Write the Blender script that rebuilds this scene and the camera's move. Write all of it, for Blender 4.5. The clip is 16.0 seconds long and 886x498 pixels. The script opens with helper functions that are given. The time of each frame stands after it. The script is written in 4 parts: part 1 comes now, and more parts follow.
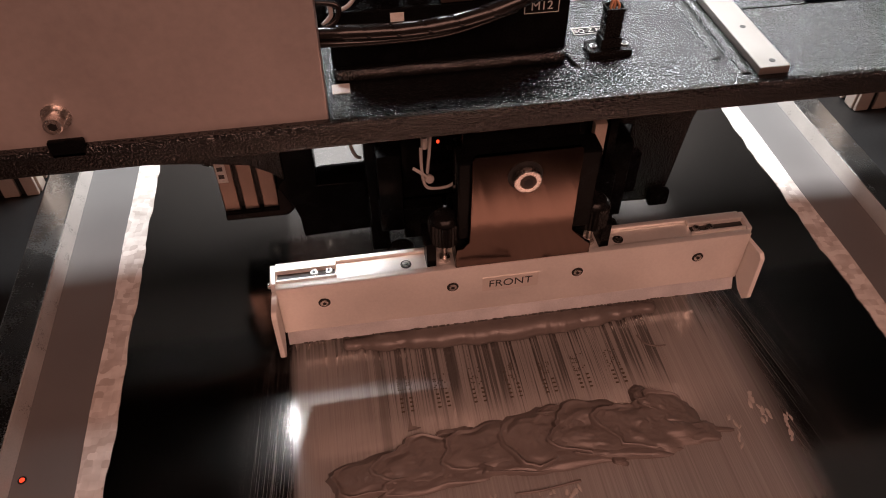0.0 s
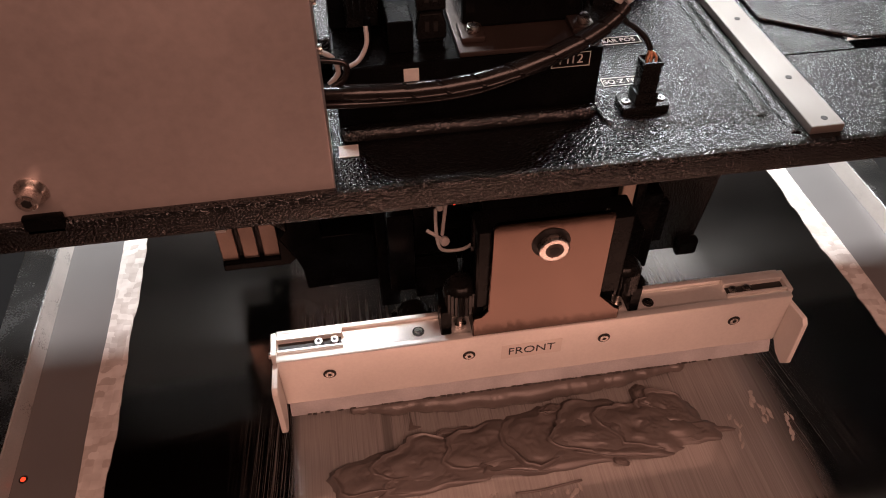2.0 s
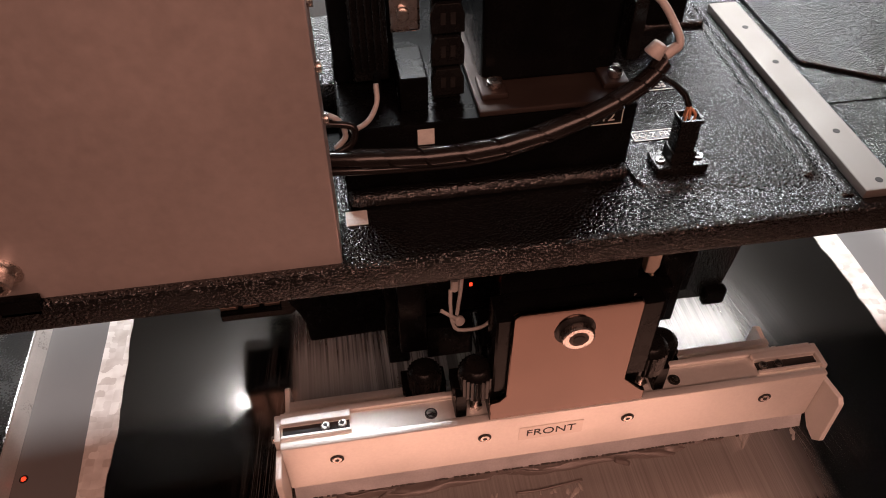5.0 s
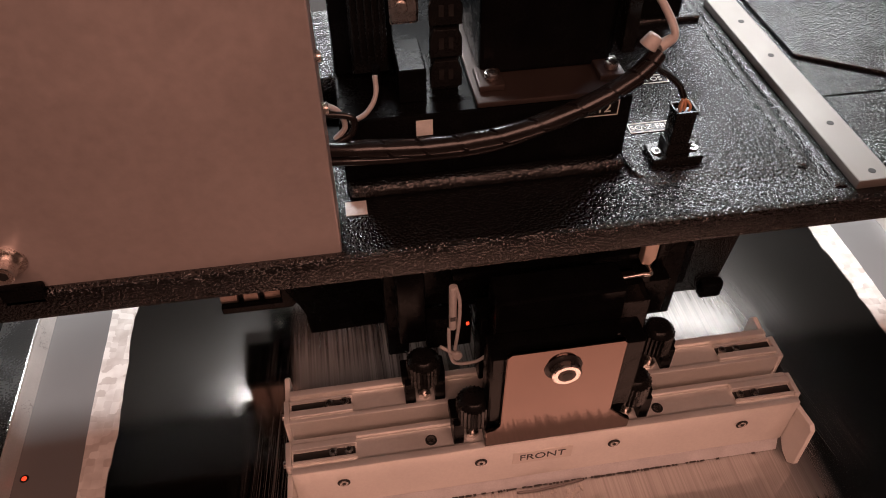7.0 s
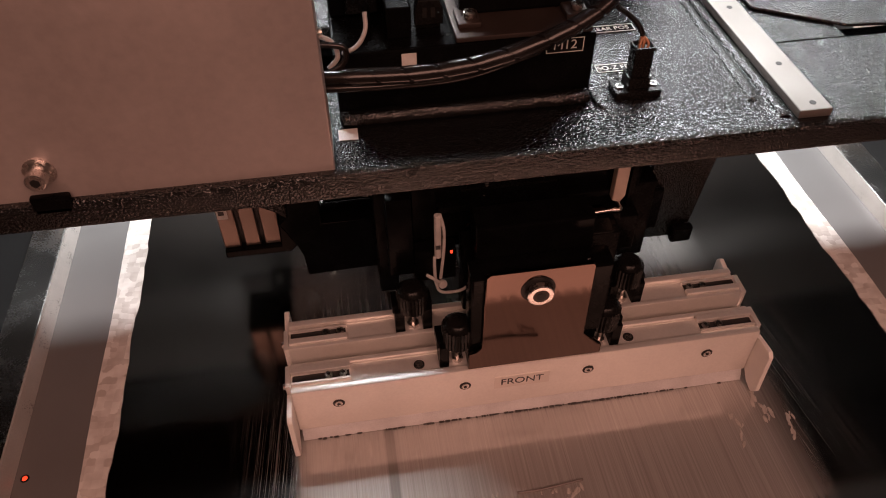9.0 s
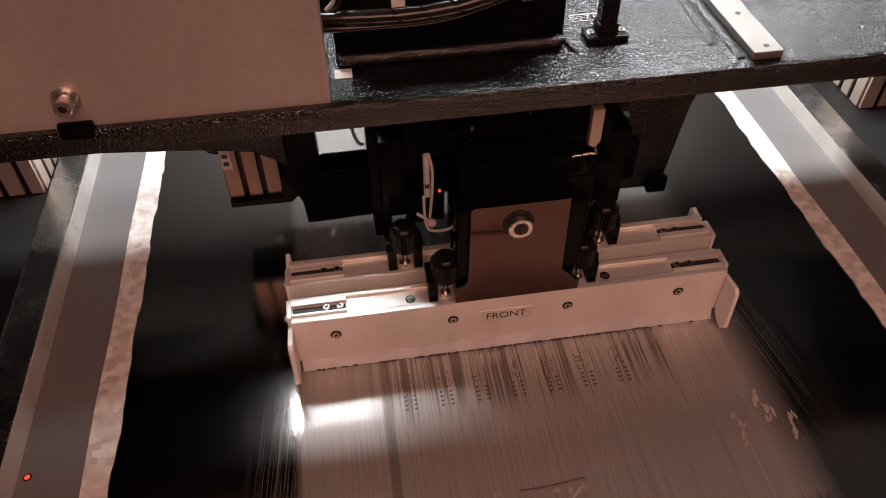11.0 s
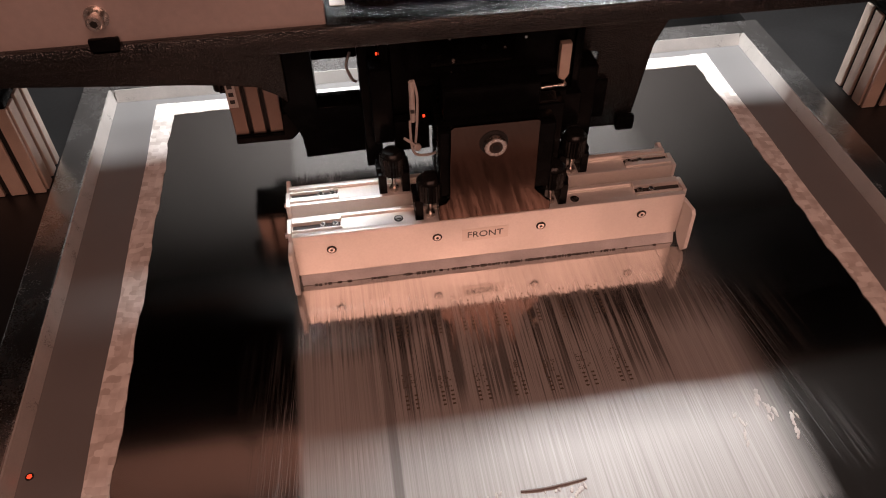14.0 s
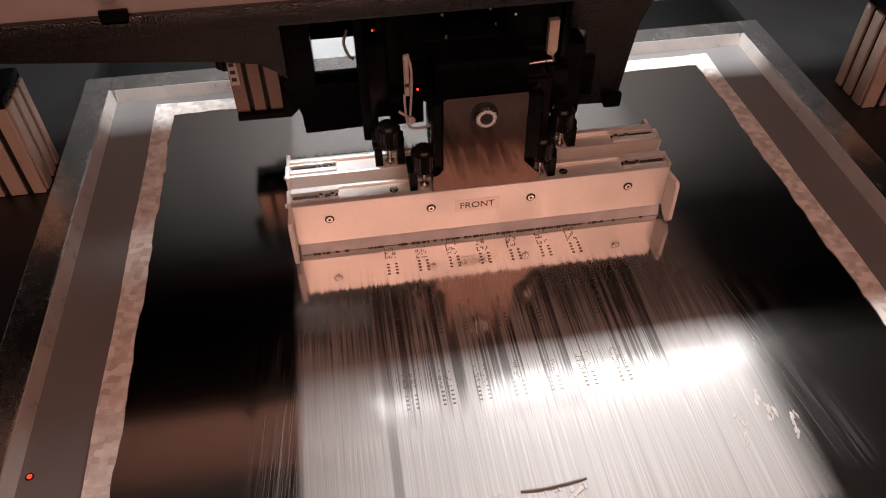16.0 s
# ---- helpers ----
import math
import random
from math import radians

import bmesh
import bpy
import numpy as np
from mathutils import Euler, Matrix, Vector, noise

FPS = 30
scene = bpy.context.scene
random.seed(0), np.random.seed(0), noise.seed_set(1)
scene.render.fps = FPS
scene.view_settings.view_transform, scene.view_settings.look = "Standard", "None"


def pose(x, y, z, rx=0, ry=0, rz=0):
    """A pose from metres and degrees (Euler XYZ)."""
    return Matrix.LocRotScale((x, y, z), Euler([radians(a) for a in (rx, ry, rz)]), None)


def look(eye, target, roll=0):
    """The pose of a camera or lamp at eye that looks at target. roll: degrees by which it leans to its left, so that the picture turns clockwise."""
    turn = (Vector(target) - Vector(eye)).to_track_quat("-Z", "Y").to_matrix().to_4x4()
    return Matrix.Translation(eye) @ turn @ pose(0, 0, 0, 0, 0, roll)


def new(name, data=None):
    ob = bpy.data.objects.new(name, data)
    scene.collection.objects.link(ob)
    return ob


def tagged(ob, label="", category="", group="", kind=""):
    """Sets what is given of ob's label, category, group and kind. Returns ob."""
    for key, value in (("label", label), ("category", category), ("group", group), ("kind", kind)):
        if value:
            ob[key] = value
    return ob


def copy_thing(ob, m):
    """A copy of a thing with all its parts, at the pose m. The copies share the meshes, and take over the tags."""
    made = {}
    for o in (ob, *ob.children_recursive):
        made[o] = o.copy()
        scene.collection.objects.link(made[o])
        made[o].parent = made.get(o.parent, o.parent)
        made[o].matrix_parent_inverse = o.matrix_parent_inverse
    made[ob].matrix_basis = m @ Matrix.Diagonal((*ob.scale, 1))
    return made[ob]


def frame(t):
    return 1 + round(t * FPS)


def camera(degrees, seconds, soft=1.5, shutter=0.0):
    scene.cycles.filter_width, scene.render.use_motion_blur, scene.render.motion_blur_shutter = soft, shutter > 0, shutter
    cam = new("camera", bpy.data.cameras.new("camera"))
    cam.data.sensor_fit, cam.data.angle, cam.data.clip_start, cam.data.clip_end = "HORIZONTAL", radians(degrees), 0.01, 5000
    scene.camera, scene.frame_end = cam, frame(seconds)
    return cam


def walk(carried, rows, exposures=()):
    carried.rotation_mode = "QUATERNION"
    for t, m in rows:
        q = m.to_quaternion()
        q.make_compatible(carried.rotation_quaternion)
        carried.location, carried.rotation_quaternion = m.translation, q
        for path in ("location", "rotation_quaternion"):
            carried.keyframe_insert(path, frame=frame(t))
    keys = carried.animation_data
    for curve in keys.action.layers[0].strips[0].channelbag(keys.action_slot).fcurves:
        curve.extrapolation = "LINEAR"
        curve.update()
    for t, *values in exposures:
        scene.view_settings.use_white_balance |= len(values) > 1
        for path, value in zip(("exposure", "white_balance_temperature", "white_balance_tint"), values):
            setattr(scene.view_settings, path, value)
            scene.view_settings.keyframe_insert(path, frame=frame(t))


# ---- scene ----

# ---------- camera: it stands before the open machine and only settles by a fraction of a degree ----------
cam = camera(60.76, 16.0, 1.0)
DRIFT = [(0.0, 0.0, 0.0), (2.0, 0.06, -0.04), (4.0, 0.07, -0.05), (7.0, 0.12, -0.08), (9.0, 0.15, -0.09),
         (11.5, 0.33, -0.17), (12.5, 0.39, -0.18), (16.0, 0.41, -0.18)]
walk(cam, [(t, pose(0, 0, 0.434, 44.85, 0.297, -9.015) @ pose(0, 0, 0, up, left, 0)) for t, left, up in DRIFT])

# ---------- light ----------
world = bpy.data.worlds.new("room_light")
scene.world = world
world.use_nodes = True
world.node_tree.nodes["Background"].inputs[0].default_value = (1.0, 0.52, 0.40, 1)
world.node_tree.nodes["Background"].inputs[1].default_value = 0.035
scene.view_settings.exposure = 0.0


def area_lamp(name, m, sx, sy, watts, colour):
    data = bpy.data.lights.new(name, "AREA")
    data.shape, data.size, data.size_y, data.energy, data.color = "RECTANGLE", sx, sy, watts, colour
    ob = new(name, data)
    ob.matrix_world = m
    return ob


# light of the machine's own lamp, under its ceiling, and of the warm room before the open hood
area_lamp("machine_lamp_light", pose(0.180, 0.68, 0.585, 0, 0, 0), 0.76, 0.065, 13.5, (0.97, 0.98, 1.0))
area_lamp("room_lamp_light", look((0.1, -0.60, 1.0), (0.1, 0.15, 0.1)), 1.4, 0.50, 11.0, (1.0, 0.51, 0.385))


# ---------- materials ----------
def nodes_of(name):
    m = bpy.data.materials.new(name)
    m.use_nodes = True
    nt = m.node_tree
    return m, nt, nt.nodes["Principled BSDF"]


def surface(name, colour, rough=0.5, metal=0.0, vary=0.15, scale=60.0, fine=900.0, bump=0.05, stretch=(1, 1, 1), coat=0.0, spec=0.5):
    """A surface with two scales of variation: soft stains and fine grain."""
    m, nt, b = nodes_of(name)
    co = nt.nodes.new("ShaderNodeTexCoord")
    mp = nt.nodes.new("ShaderNodeMapping")
    mp.inputs["Scale"].default_value = stretch
    nt.links.new(co.outputs["Object"], mp.inputs["Vector"])
    big, small = nt.nodes.new("ShaderNodeTexNoise"), nt.nodes.new("ShaderNodeTexNoise")
    big.inputs["Scale"].default_value, small.inputs["Scale"].default_value = scale, fine
    big.inputs["Detail"].default_value = small.inputs["Detail"].default_value = 4
    for n in (big, small):
        nt.links.new(mp.outputs[0], n.inputs["Vector"])
    add = nt.nodes.new("ShaderNodeMath")
    add.operation = "MULTIPLY_ADD"
    add.inputs[1].default_value, add.inputs[2].default_value = 0.35, 0.0
    nt.links.new(small.outputs["Fac"], add.inputs[0])
    s2 = nt.nodes.new("ShaderNodeMath")
    s2.operation = "MULTIPLY_ADD"
    s2.inputs[1].default_value = 0.65
    nt.links.new(big.outputs["Fac"], s2.inputs[0])
    nt.links.new(add.outputs[0], s2.inputs[2])
    ramp = nt.nodes.new("ShaderNodeValToRGB")
    lo = [max(0.0, c * (1 - vary)) for c in colour]
    hi = [min(1.0, c * (1 + vary)) for c in colour]
    ramp.color_ramp.elements[0].position, ramp.color_ramp.elements[1].position = 0.35, 0.65
    ramp.color_ramp.elements[0].color, ramp.color_ramp.elements[1].color = (*lo, 1), (*hi, 1)
    nt.links.new(s2.outputs[0], ramp.inputs[0])
    nt.links.new(ramp.outputs[0], b.inputs["Base Color"])
    mr = nt.nodes.new("ShaderNodeMapRange")
    mr.inputs["From Min"].default_value, mr.inputs["From Max"].default_value = 0.3, 0.7
    mr.inputs["To Min"].default_value, mr.inputs["To Max"].default_value = rough * 0.75, min(1, rough * 1.25)
    nt.links.new(s2.outputs[0], mr.inputs["Value"])
    nt.links.new(mr.outputs[0], b.inputs["Roughness"])
    b.inputs["Metallic"].default_value = metal
    b.inputs["Coat Weight"].default_value = coat
    b.inputs["Specular IOR Level"].default_value = spec
    if bump:
        bp = nt.nodes.new("ShaderNodeBump")
        bp.inputs["Strength"].default_value, bp.inputs["Distance"].default_value = bump, 0.0005
        nt.links.new(small.outputs["Fac"], bp.inputs["Height"])
        nt.links.new(bp.outputs[0], b.inputs["Normal"])
    return m


def crackle_paint(name, rough=0.18, relief=0.75):
    """Glossy black wrinkle paint with a leathery relief."""
    m, nt, b = nodes_of(name)
    co = nt.nodes.new("ShaderNodeTexCoord")
    vo, no = nt.nodes.new("ShaderNodeTexVoronoi"), nt.nodes.new("ShaderNodeTexNoise")
    vo.feature = "SMOOTH_F1"
    vo.inputs["Scale"].default_value, vo.inputs["Smoothness"].default_value = 880, 0.5
    no.inputs["Scale"].default_value, no.inputs["Detail"].default_value = 260, 4
    warp = nt.nodes.new("ShaderNodeMixRGB")
    warp.inputs[0].default_value = 0.0022
    nt.links.new(co.outputs["Object"], no.inputs["Vector"])
    nt.links.new(co.outputs["Object"], warp.inputs[1])
    nt.links.new(no.outputs["Color"], warp.inputs[2])
    nt.links.new(warp.outputs[0], vo.inputs["Vector"])
    bp = nt.nodes.new("ShaderNodeBump")
    bp.inputs["Strength"].default_value, bp.inputs["Distance"].default_value = relief, 0.0008
    bp.invert = True
    nt.links.new(vo.outputs["Distance"], bp.inputs["Height"])
    nt.links.new(bp.outputs[0], b.inputs["Normal"])
    b.inputs["Base Color"].default_value = (0.0035, 0.0033, 0.0033, 1)
    b.inputs["Roughness"].default_value = rough
    b.inputs["IOR"].default_value = 1.52
    b.inputs["Specular IOR Level"].default_value = 0.7
    return m


STEEL = surface("brushed_steel", (0.46, 0.40, 0.38), 0.46, 0.5, 0.10, 12, 260, 0.03)
ALU = surface("milled_aluminium", (0.88, 0.85, 0.81), 0.42, 0.6, 0.06, 25, 500, 0.03, (1, 1, 1))
BLADE = surface("blade_steel", (0.86, 0.85, 0.86), 0.38, 0.55, 0.1, 60, 900, 0.01)
FLANGE = surface("flange_metal", (0.05, 0.036, 0.031), 0.45, 0.5, 0.1, 40, 900, 0.03)
STRIP = surface("strip_aluminium", (0.21, 0.195, 0.18), 0.55, 0.7, 0.08, 60, 900, 0.03)
PLATE = surface("anodised_plate", (0.075, 0.050, 0.041), 0.07, 1.0, 0.1, 20, 900, 0.01)
WHITE = surface("white_plastic", (0.78, 0.74, 0.70), 0.42, 0.0, 0.05, 60, 900, 0.02)
CRACKLE = crackle_paint("black_wrinkle_paint")
# rougher copy of the same black paint, spreading the lamp's glare over the pad
PADPAINT = crackle_paint("rough_wrinkle_paint", 0.27, 0.8)
BLACK = surface("black_anodised", (0.003, 0.003, 0.0032), 0.26, 0.0, 0.3, 60, 900, 0.06, spec=0.05)
BLACKPL = surface("black_plastic", (0.006, 0.0057, 0.0055), 0.26, 0.0, 0.3, 60, 900, 0.05, spec=0.18)
HOSE = surface("hose_plastic", (0.010, 0.008, 0.0075), 0.22, 0.0, 0.3, 80, 900, 0.05)
SCREW = surface("screw_steel", (0.62, 0.58, 0.55), 0.28, 1.0, 0.15, 300, 1500, 0.05)
# dark tone laid on as the shade inside sockets, holes, slots and grooves
SOCKET = surface("socket_dark", (0.03, 0.028, 0.027), 0.5, 0.6, 0.2, 300, 1500, 0.0)
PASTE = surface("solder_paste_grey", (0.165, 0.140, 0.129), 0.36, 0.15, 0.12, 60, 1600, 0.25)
# darker than the spread paste, used only along the blade's tip
PASTEDARK = surface("dark_paste", (0.035, 0.028, 0.025), 0.4, 0.0, 0.2, 80, 1500, 0.1)
DARKBOX = surface("machine_interior_paint", (0.006, 0.0055, 0.0055), 0.45, 0.0, 0.3, 8, 300, 0.05)
# wall colours are lightened by hand, so the foil mirrors lit grey there
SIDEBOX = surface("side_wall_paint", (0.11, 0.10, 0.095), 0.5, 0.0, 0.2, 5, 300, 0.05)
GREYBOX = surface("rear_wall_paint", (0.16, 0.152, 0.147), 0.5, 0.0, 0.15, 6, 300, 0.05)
SILL = surface("brown_paint", (0.20, 0.15, 0.13), 0.6, 0.0, 0.08, 8, 300, 0.03)
LEDGE = surface("cream_floor", (0.72, 0.66, 0.61), 0.6, 0.0, 0.08, 8, 300, 0.03)
CEILING = surface("ceiling_paint", (0.42, 0.40, 0.385), 0.5, 0.0, 0.12, 6, 300, 0.05)
FIN = surface("cylinder_alloy", (0.24, 0.19, 0.165), 0.42, 0.9, 0.1, 60, 900, 0.04)
RAIL = surface("pale_rail_paint", (0.26, 0.26, 0.26), 0.5, 0.0, 0.1, 30, 700, 0.03)
CLAMP = surface("clamp_aluminium", (0.62, 0.50, 0.42), 0.42, 0.4, 0.12, 40, 900, 0.04)
FRAME = surface("frame_aluminium", (0.50, 0.49, 0.48), 0.26, 1.0, 0.12, 30, 700, 0.03)
WIRE = surface("grey_wire", (0.45, 0.42, 0.40), 0.45, 0.0, 0.1, 200, 900, 0.02)
COPPER = surface("orange_wire", (0.45, 0.22, 0.12), 0.4, 0.2, 0.1, 200, 900, 0.0)
INK = surface("black_ink", (0.03, 0.028, 0.028), 0.5, 0.0, 0.1, 300, 900, 0.0)
WHITEINK = surface("white_ink", (0.62, 0.6, 0.57), 0.5, 0.0, 0.1, 300, 900, 0.0)
LABEL = surface("label_film", (0.80, 0.75, 0.70), 0.38, 0.5, 0.04, 100, 900, 0.0)


def foil_material():
    """Mirror-bright stencil steel; in the squeegee's track, fine wipe streaks of dried paste run along y."""
    m, nt, b = nodes_of("stencil_foil_steel")
    N, L = nt.nodes, nt.links
    co = N.new("ShaderNodeTexCoord")
    sep = N.new("ShaderNodeSeparateXYZ")
    L.new(co.outputs["Object"], sep.inputs[0])

    def noise_at(scale, sx, sy, detail=4, turn=0):
        mp, n = N.new("ShaderNodeMapping"), N.new("ShaderNodeTexNoise")
        mp.vector_type = "TEXTURE" if turn else "POINT"
        mp.inputs["Scale"].default_value = (1 / sx, 1 / sy, 1) if turn else (sx, sy, 1)
        mp.inputs["Rotation"].default_value = (0, 0, radians(turn))
        n.inputs["Scale"].default_value, n.inputs["Detail"].default_value = scale, detail
        L.new(co.outputs["Object"], mp.inputs["Vector"])
        L.new(mp.outputs[0], n.inputs["Vector"])
        return n.outputs["Fac"]

    def mapr(v, a, c, d, e):
        r = N.new("ShaderNodeMapRange")
        for k, w in zip(("From Min", "From Max", "To Min", "To Max"), (a, c, d, e)):
            r.inputs[k].default_value = w
        L.new(v, r.inputs["Value"])
        return r.outputs[0]

    def mul(u, v, op="MULTIPLY"):
        k = N.new("ShaderNodeMath")
        k.operation = op
        for i, w in enumerate((u, v)):
            if isinstance(w, (int, float)):
                k.inputs[i].default_value = w
            else:
                L.new(w, k.inputs[i])
        return k.outputs[0]

    X, Y = sep.outputs["X"], sep.outputs["Y"]

    def between(v, a, b, soft):
        return mul(mapr(v, a - soft, a + soft, 0, 1), mapr(v, b - soft, b + soft, 1, 0))

    streak, thin = noise_at(1.0, 560, 4, 5), noise_at(1.0, 1500, 8, 2)
    lane, blotch = noise_at(1.0, 95, 1.5, 3), noise_at(14, 1, 1, 3)
    drag = mul(mapr(streak, 0.3, 0.7, -0.022, 0.022), mapr(blotch, 0.3, 0.7, -0.012, 0.012), "ADD")
    y_drag = mul(Y, drag, "ADD")
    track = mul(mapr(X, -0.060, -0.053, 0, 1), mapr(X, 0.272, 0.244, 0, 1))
    # dried film over the wiped track, bare steel before and behind it, ragged along the stroke at both ends
    laid = mapr(mul(Y, mul(drag, 0.15), "ADD"), 0.172, 0.180, 0, 1)
    dense = mul(mapr(y_drag, 0.352, 0.322, 0, 1), laid)
    lanes = mapr(mul(mul(streak, 0.7), mul(lane, 0.6), "ADD"), 0.62, 0.70, 0, 1)
    hair = mapr(mul(mul(thin, 0.75), mul(streak, 0.25), "ADD"), 0.555, 0.615, 0, 1)
    inner = mapr(y_drag, 0.400, 0.335, 0.24, 0.45)
    film = mul(mul(dense, mapr(y_drag, 0.244, 0.266, 0.84, 0.986)), mul(mul(mul(1.0, dense, "SUBTRACT"), laid), inner), "ADD")
    film = mul(film, track)
    fan_r = mul(mul(mapr(X, 0.236, 0.252, 0, 1), mapr(X, 0.315, 0.255, 0, 1)), mul(mapr(Y, 0.19, 0.21, 0, 1), mapr(Y, 0.40, 0.34, 0, 1)))
    fan_l = mul(mul(mapr(X, -0.050, -0.058, 0, 1), mapr(X, -0.100, -0.062, 0, 1)), mul(mapr(Y, 0.18, 0.20, 0, 1), mapr(Y, 0.36, 0.29, 0, 1)))
    scratch = mul(mul(fan_r, mapr(noise_at(1.0, 1500, 9, 3, 7), 0.52, 0.66, 0.0, 1)), mul(fan_l, mapr(noise_at(1.0, 1500, 10, 3, -5), 0.52, 0.66, 0.0, 1)), "ADD")
    film = mul(film, mul(scratch, 0.50), "MAXIMUM")
    # dark paste drag lines and painted-in black reflections, thick in the printed middle
    smudge = between(mul(X, mul(drag, 0.06), "ADD"), -0.0005, 0.0062, 0.0008)
    printed = mul(mapr(X, -0.012, 0.004, 0.25, 1.0), mapr(X, 0.208, 0.200, 0.05, 1.0))
    dark = mul(mul(mul(lanes, 0.72), mul(hair, 0.90), "MAXIMUM"), mul(printed, mapr(y_drag, 0.262, 0.300, 0.0, 1.0)))
    dark = mul(dark, mul(smudge, 0.45), "MAXIMUM")
    b.inputs["Metallic"].default_value = 1.0
    rough = mul(mul(0.115, mul(track, 0.03), "SUBTRACT"), mapr(blotch, 0.35, 0.7, 0.0, 0.03), "ADD")
    L.new(rough, b.inputs["Roughness"])
    # outside the track the steel's colour is darkened, to dim its reflections
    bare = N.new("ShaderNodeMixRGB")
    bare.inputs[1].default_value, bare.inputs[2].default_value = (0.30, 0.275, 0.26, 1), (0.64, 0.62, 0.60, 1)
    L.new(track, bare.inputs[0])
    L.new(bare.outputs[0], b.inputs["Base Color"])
    # each wiped lane tips the steel's sheen a little along the stroke
    tip = N.new("ShaderNodeCombineXYZ")
    L.new(mul(mapr(thin, 0.3, 0.7, -0.012, 0.012), track), tip.inputs["X"])
    L.new(mul(mapr(streak, 0.3, 0.7, -0.011, 0.011), track), tip.inputs["Y"])
    tip.inputs["Z"].default_value = 1.0
    unit = N.new("ShaderNodeVectorMath")
    unit.operation = "NORMALIZE"
    L.new(tip.outputs[0], unit.inputs[0])
    L.new(unit.outputs[0], b.inputs["Normal"])
    # the dried film on the steel scatters light
    f = N.new("ShaderNodeBsdfPrincipled")
    tone = N.new("ShaderNodeValToRGB")
    tone.color_ramp.elements[0].position, tone.color_ramp.elements[1].position = 0.36, 0.64
    tone.color_ramp.elements[0].color, tone.color_ramp.elements[1].color = (0.36, 0.335, 0.315, 1), (0.50, 0.475, 0.455, 1)
    L.new(mul(mul(thin, 0.5), mul(streak, 0.5), "ADD"), tone.inputs[0])
    residue_and_reflection = N.new("ShaderNodeMixRGB")
    L.new(tone.outputs[0], residue_and_reflection.inputs[1])
    residue_and_reflection.inputs[2].default_value = (0.035, 0.03, 0.028, 1)
    L.new(dark, residue_and_reflection.inputs[0])
    L.new(residue_and_reflection.outputs[0], f.inputs["Base Color"])
    f.inputs["Roughness"].default_value, f.inputs["Metallic"].default_value = 0.58, 0.55
    L.new(unit.outputs[0], f.inputs["Normal"])
    both = N.new("ShaderNodeMixShader")
    L.new(film, both.inputs[0])
    L.new(b.outputs[0], both.inputs[1])
    L.new(f.outputs[0], both.inputs[2])
    L.new(both.outputs[0], N["Material Output"].inputs["Surface"])
    return m


FOIL = foil_material()
MESH = surface("polyester_mesh", (0.155, 0.148, 0.145), 0.38, 0.0, 0.05, 20, 1500, 0.04)


def glue_material():
    """Cream glue over woven mesh: pale, with a blocky mottle of the weave and soft brown stains."""
    m, nt, b = nodes_of("glue_border")
    N, L = nt.nodes, nt.links
    co, mp = N.new("ShaderNodeTexCoord"), N.new("ShaderNodeMapping")
    mp.inputs["Rotation"].default_value = (0, 0, radians(4))
    vo, no, fine = N.new("ShaderNodeTexVoronoi"), N.new("ShaderNodeTexNoise"), N.new("ShaderNodeTexNoise")
    vo.distance, vo.inputs["Scale"].default_value, vo.inputs["Randomness"].default_value = "CHEBYCHEV", 190, 0.55
    no.inputs["Scale"].default_value, fine.inputs["Scale"].default_value = 70, 900
    L.new(co.outputs["Object"], mp.inputs["Vector"])
    for n in (vo, no, fine):
        L.new(mp.outputs[0], n.inputs["Vector"])
    grey = N.new("ShaderNodeSeparateColor")
    L.new(vo.outputs["Color"], grey.inputs[0])
    mixed = N.new("ShaderNodeMath")
    mixed.operation = "MULTIPLY_ADD"
    mixed.inputs[1].default_value = 0.45
    L.new(grey.outputs[0], mixed.inputs[0])
    L.new(no.outputs["Fac"], mixed.inputs[2])
    ramp = N.new("ShaderNodeValToRGB")
    ramp.color_ramp.elements[0].position, ramp.color_ramp.elements[1].position = 0.45, 0.95
    ramp.color_ramp.elements[0].color, ramp.color_ramp.elements[1].color = (0.50, 0.44, 0.40, 1), (0.78, 0.74, 0.70, 1)
    L.new(mixed.outputs[0], ramp.inputs[0])
    L.new(ramp.outputs[0], b.inputs["Base Color"])
    bp = N.new("ShaderNodeBump")
    bp.inputs["Strength"].default_value, bp.inputs["Distance"].default_value = 0.2, 0.0005
    L.new(fine.outputs["Fac"], bp.inputs["Height"])
    L.new(bp.outputs[0], b.inputs["Normal"])
    b.inputs["Roughness"].default_value = 0.5
    return m


GLUE = glue_material()


# ---------- mesh helpers ----------
def box(x0, x1, y0, y1, z0, z1, bevel=0.0, seg=2):
    bm = bmesh.new()
    bmesh.ops.create_cube(bm, size=1, matrix=Matrix.LocRotScale(((x0 + x1) / 2, (y0 + y1) / 2, (z0 + z1) / 2), None, (x1 - x0, y1 - y0, z1 - z0)))
    if bevel:
        bmesh.ops.bevel(bm, geom=bm.edges[:], offset=bevel, segments=seg, affect="EDGES", profile=0.5)
    return bm


def cyl(c, axis, r, length, r2=None, seg=24, bevel=0.0):
    """A cylinder or cone from its base centre along axis."""
    bm = bmesh.new()
    q = Vector(axis).to_track_quat("Z", "Y").to_matrix().to_4x4()
    bmesh.ops.create_cone(bm, cap_ends=True, segments=seg, radius1=r, radius2=r if r2 is None else r2, depth=length,
                          matrix=Matrix.Translation(c) @ q @ Matrix.Translation((0, 0, length / 2)))
    if bevel:
        rim = [e for e in bm.edges if len(e.link_faces) == 2 and any(len(f.verts) > 4 for f in e.link_faces)]
        bmesh.ops.bevel(bm, geom=rim, offset=bevel, segments=2, affect="EDGES", profile=0.5)
    return bm


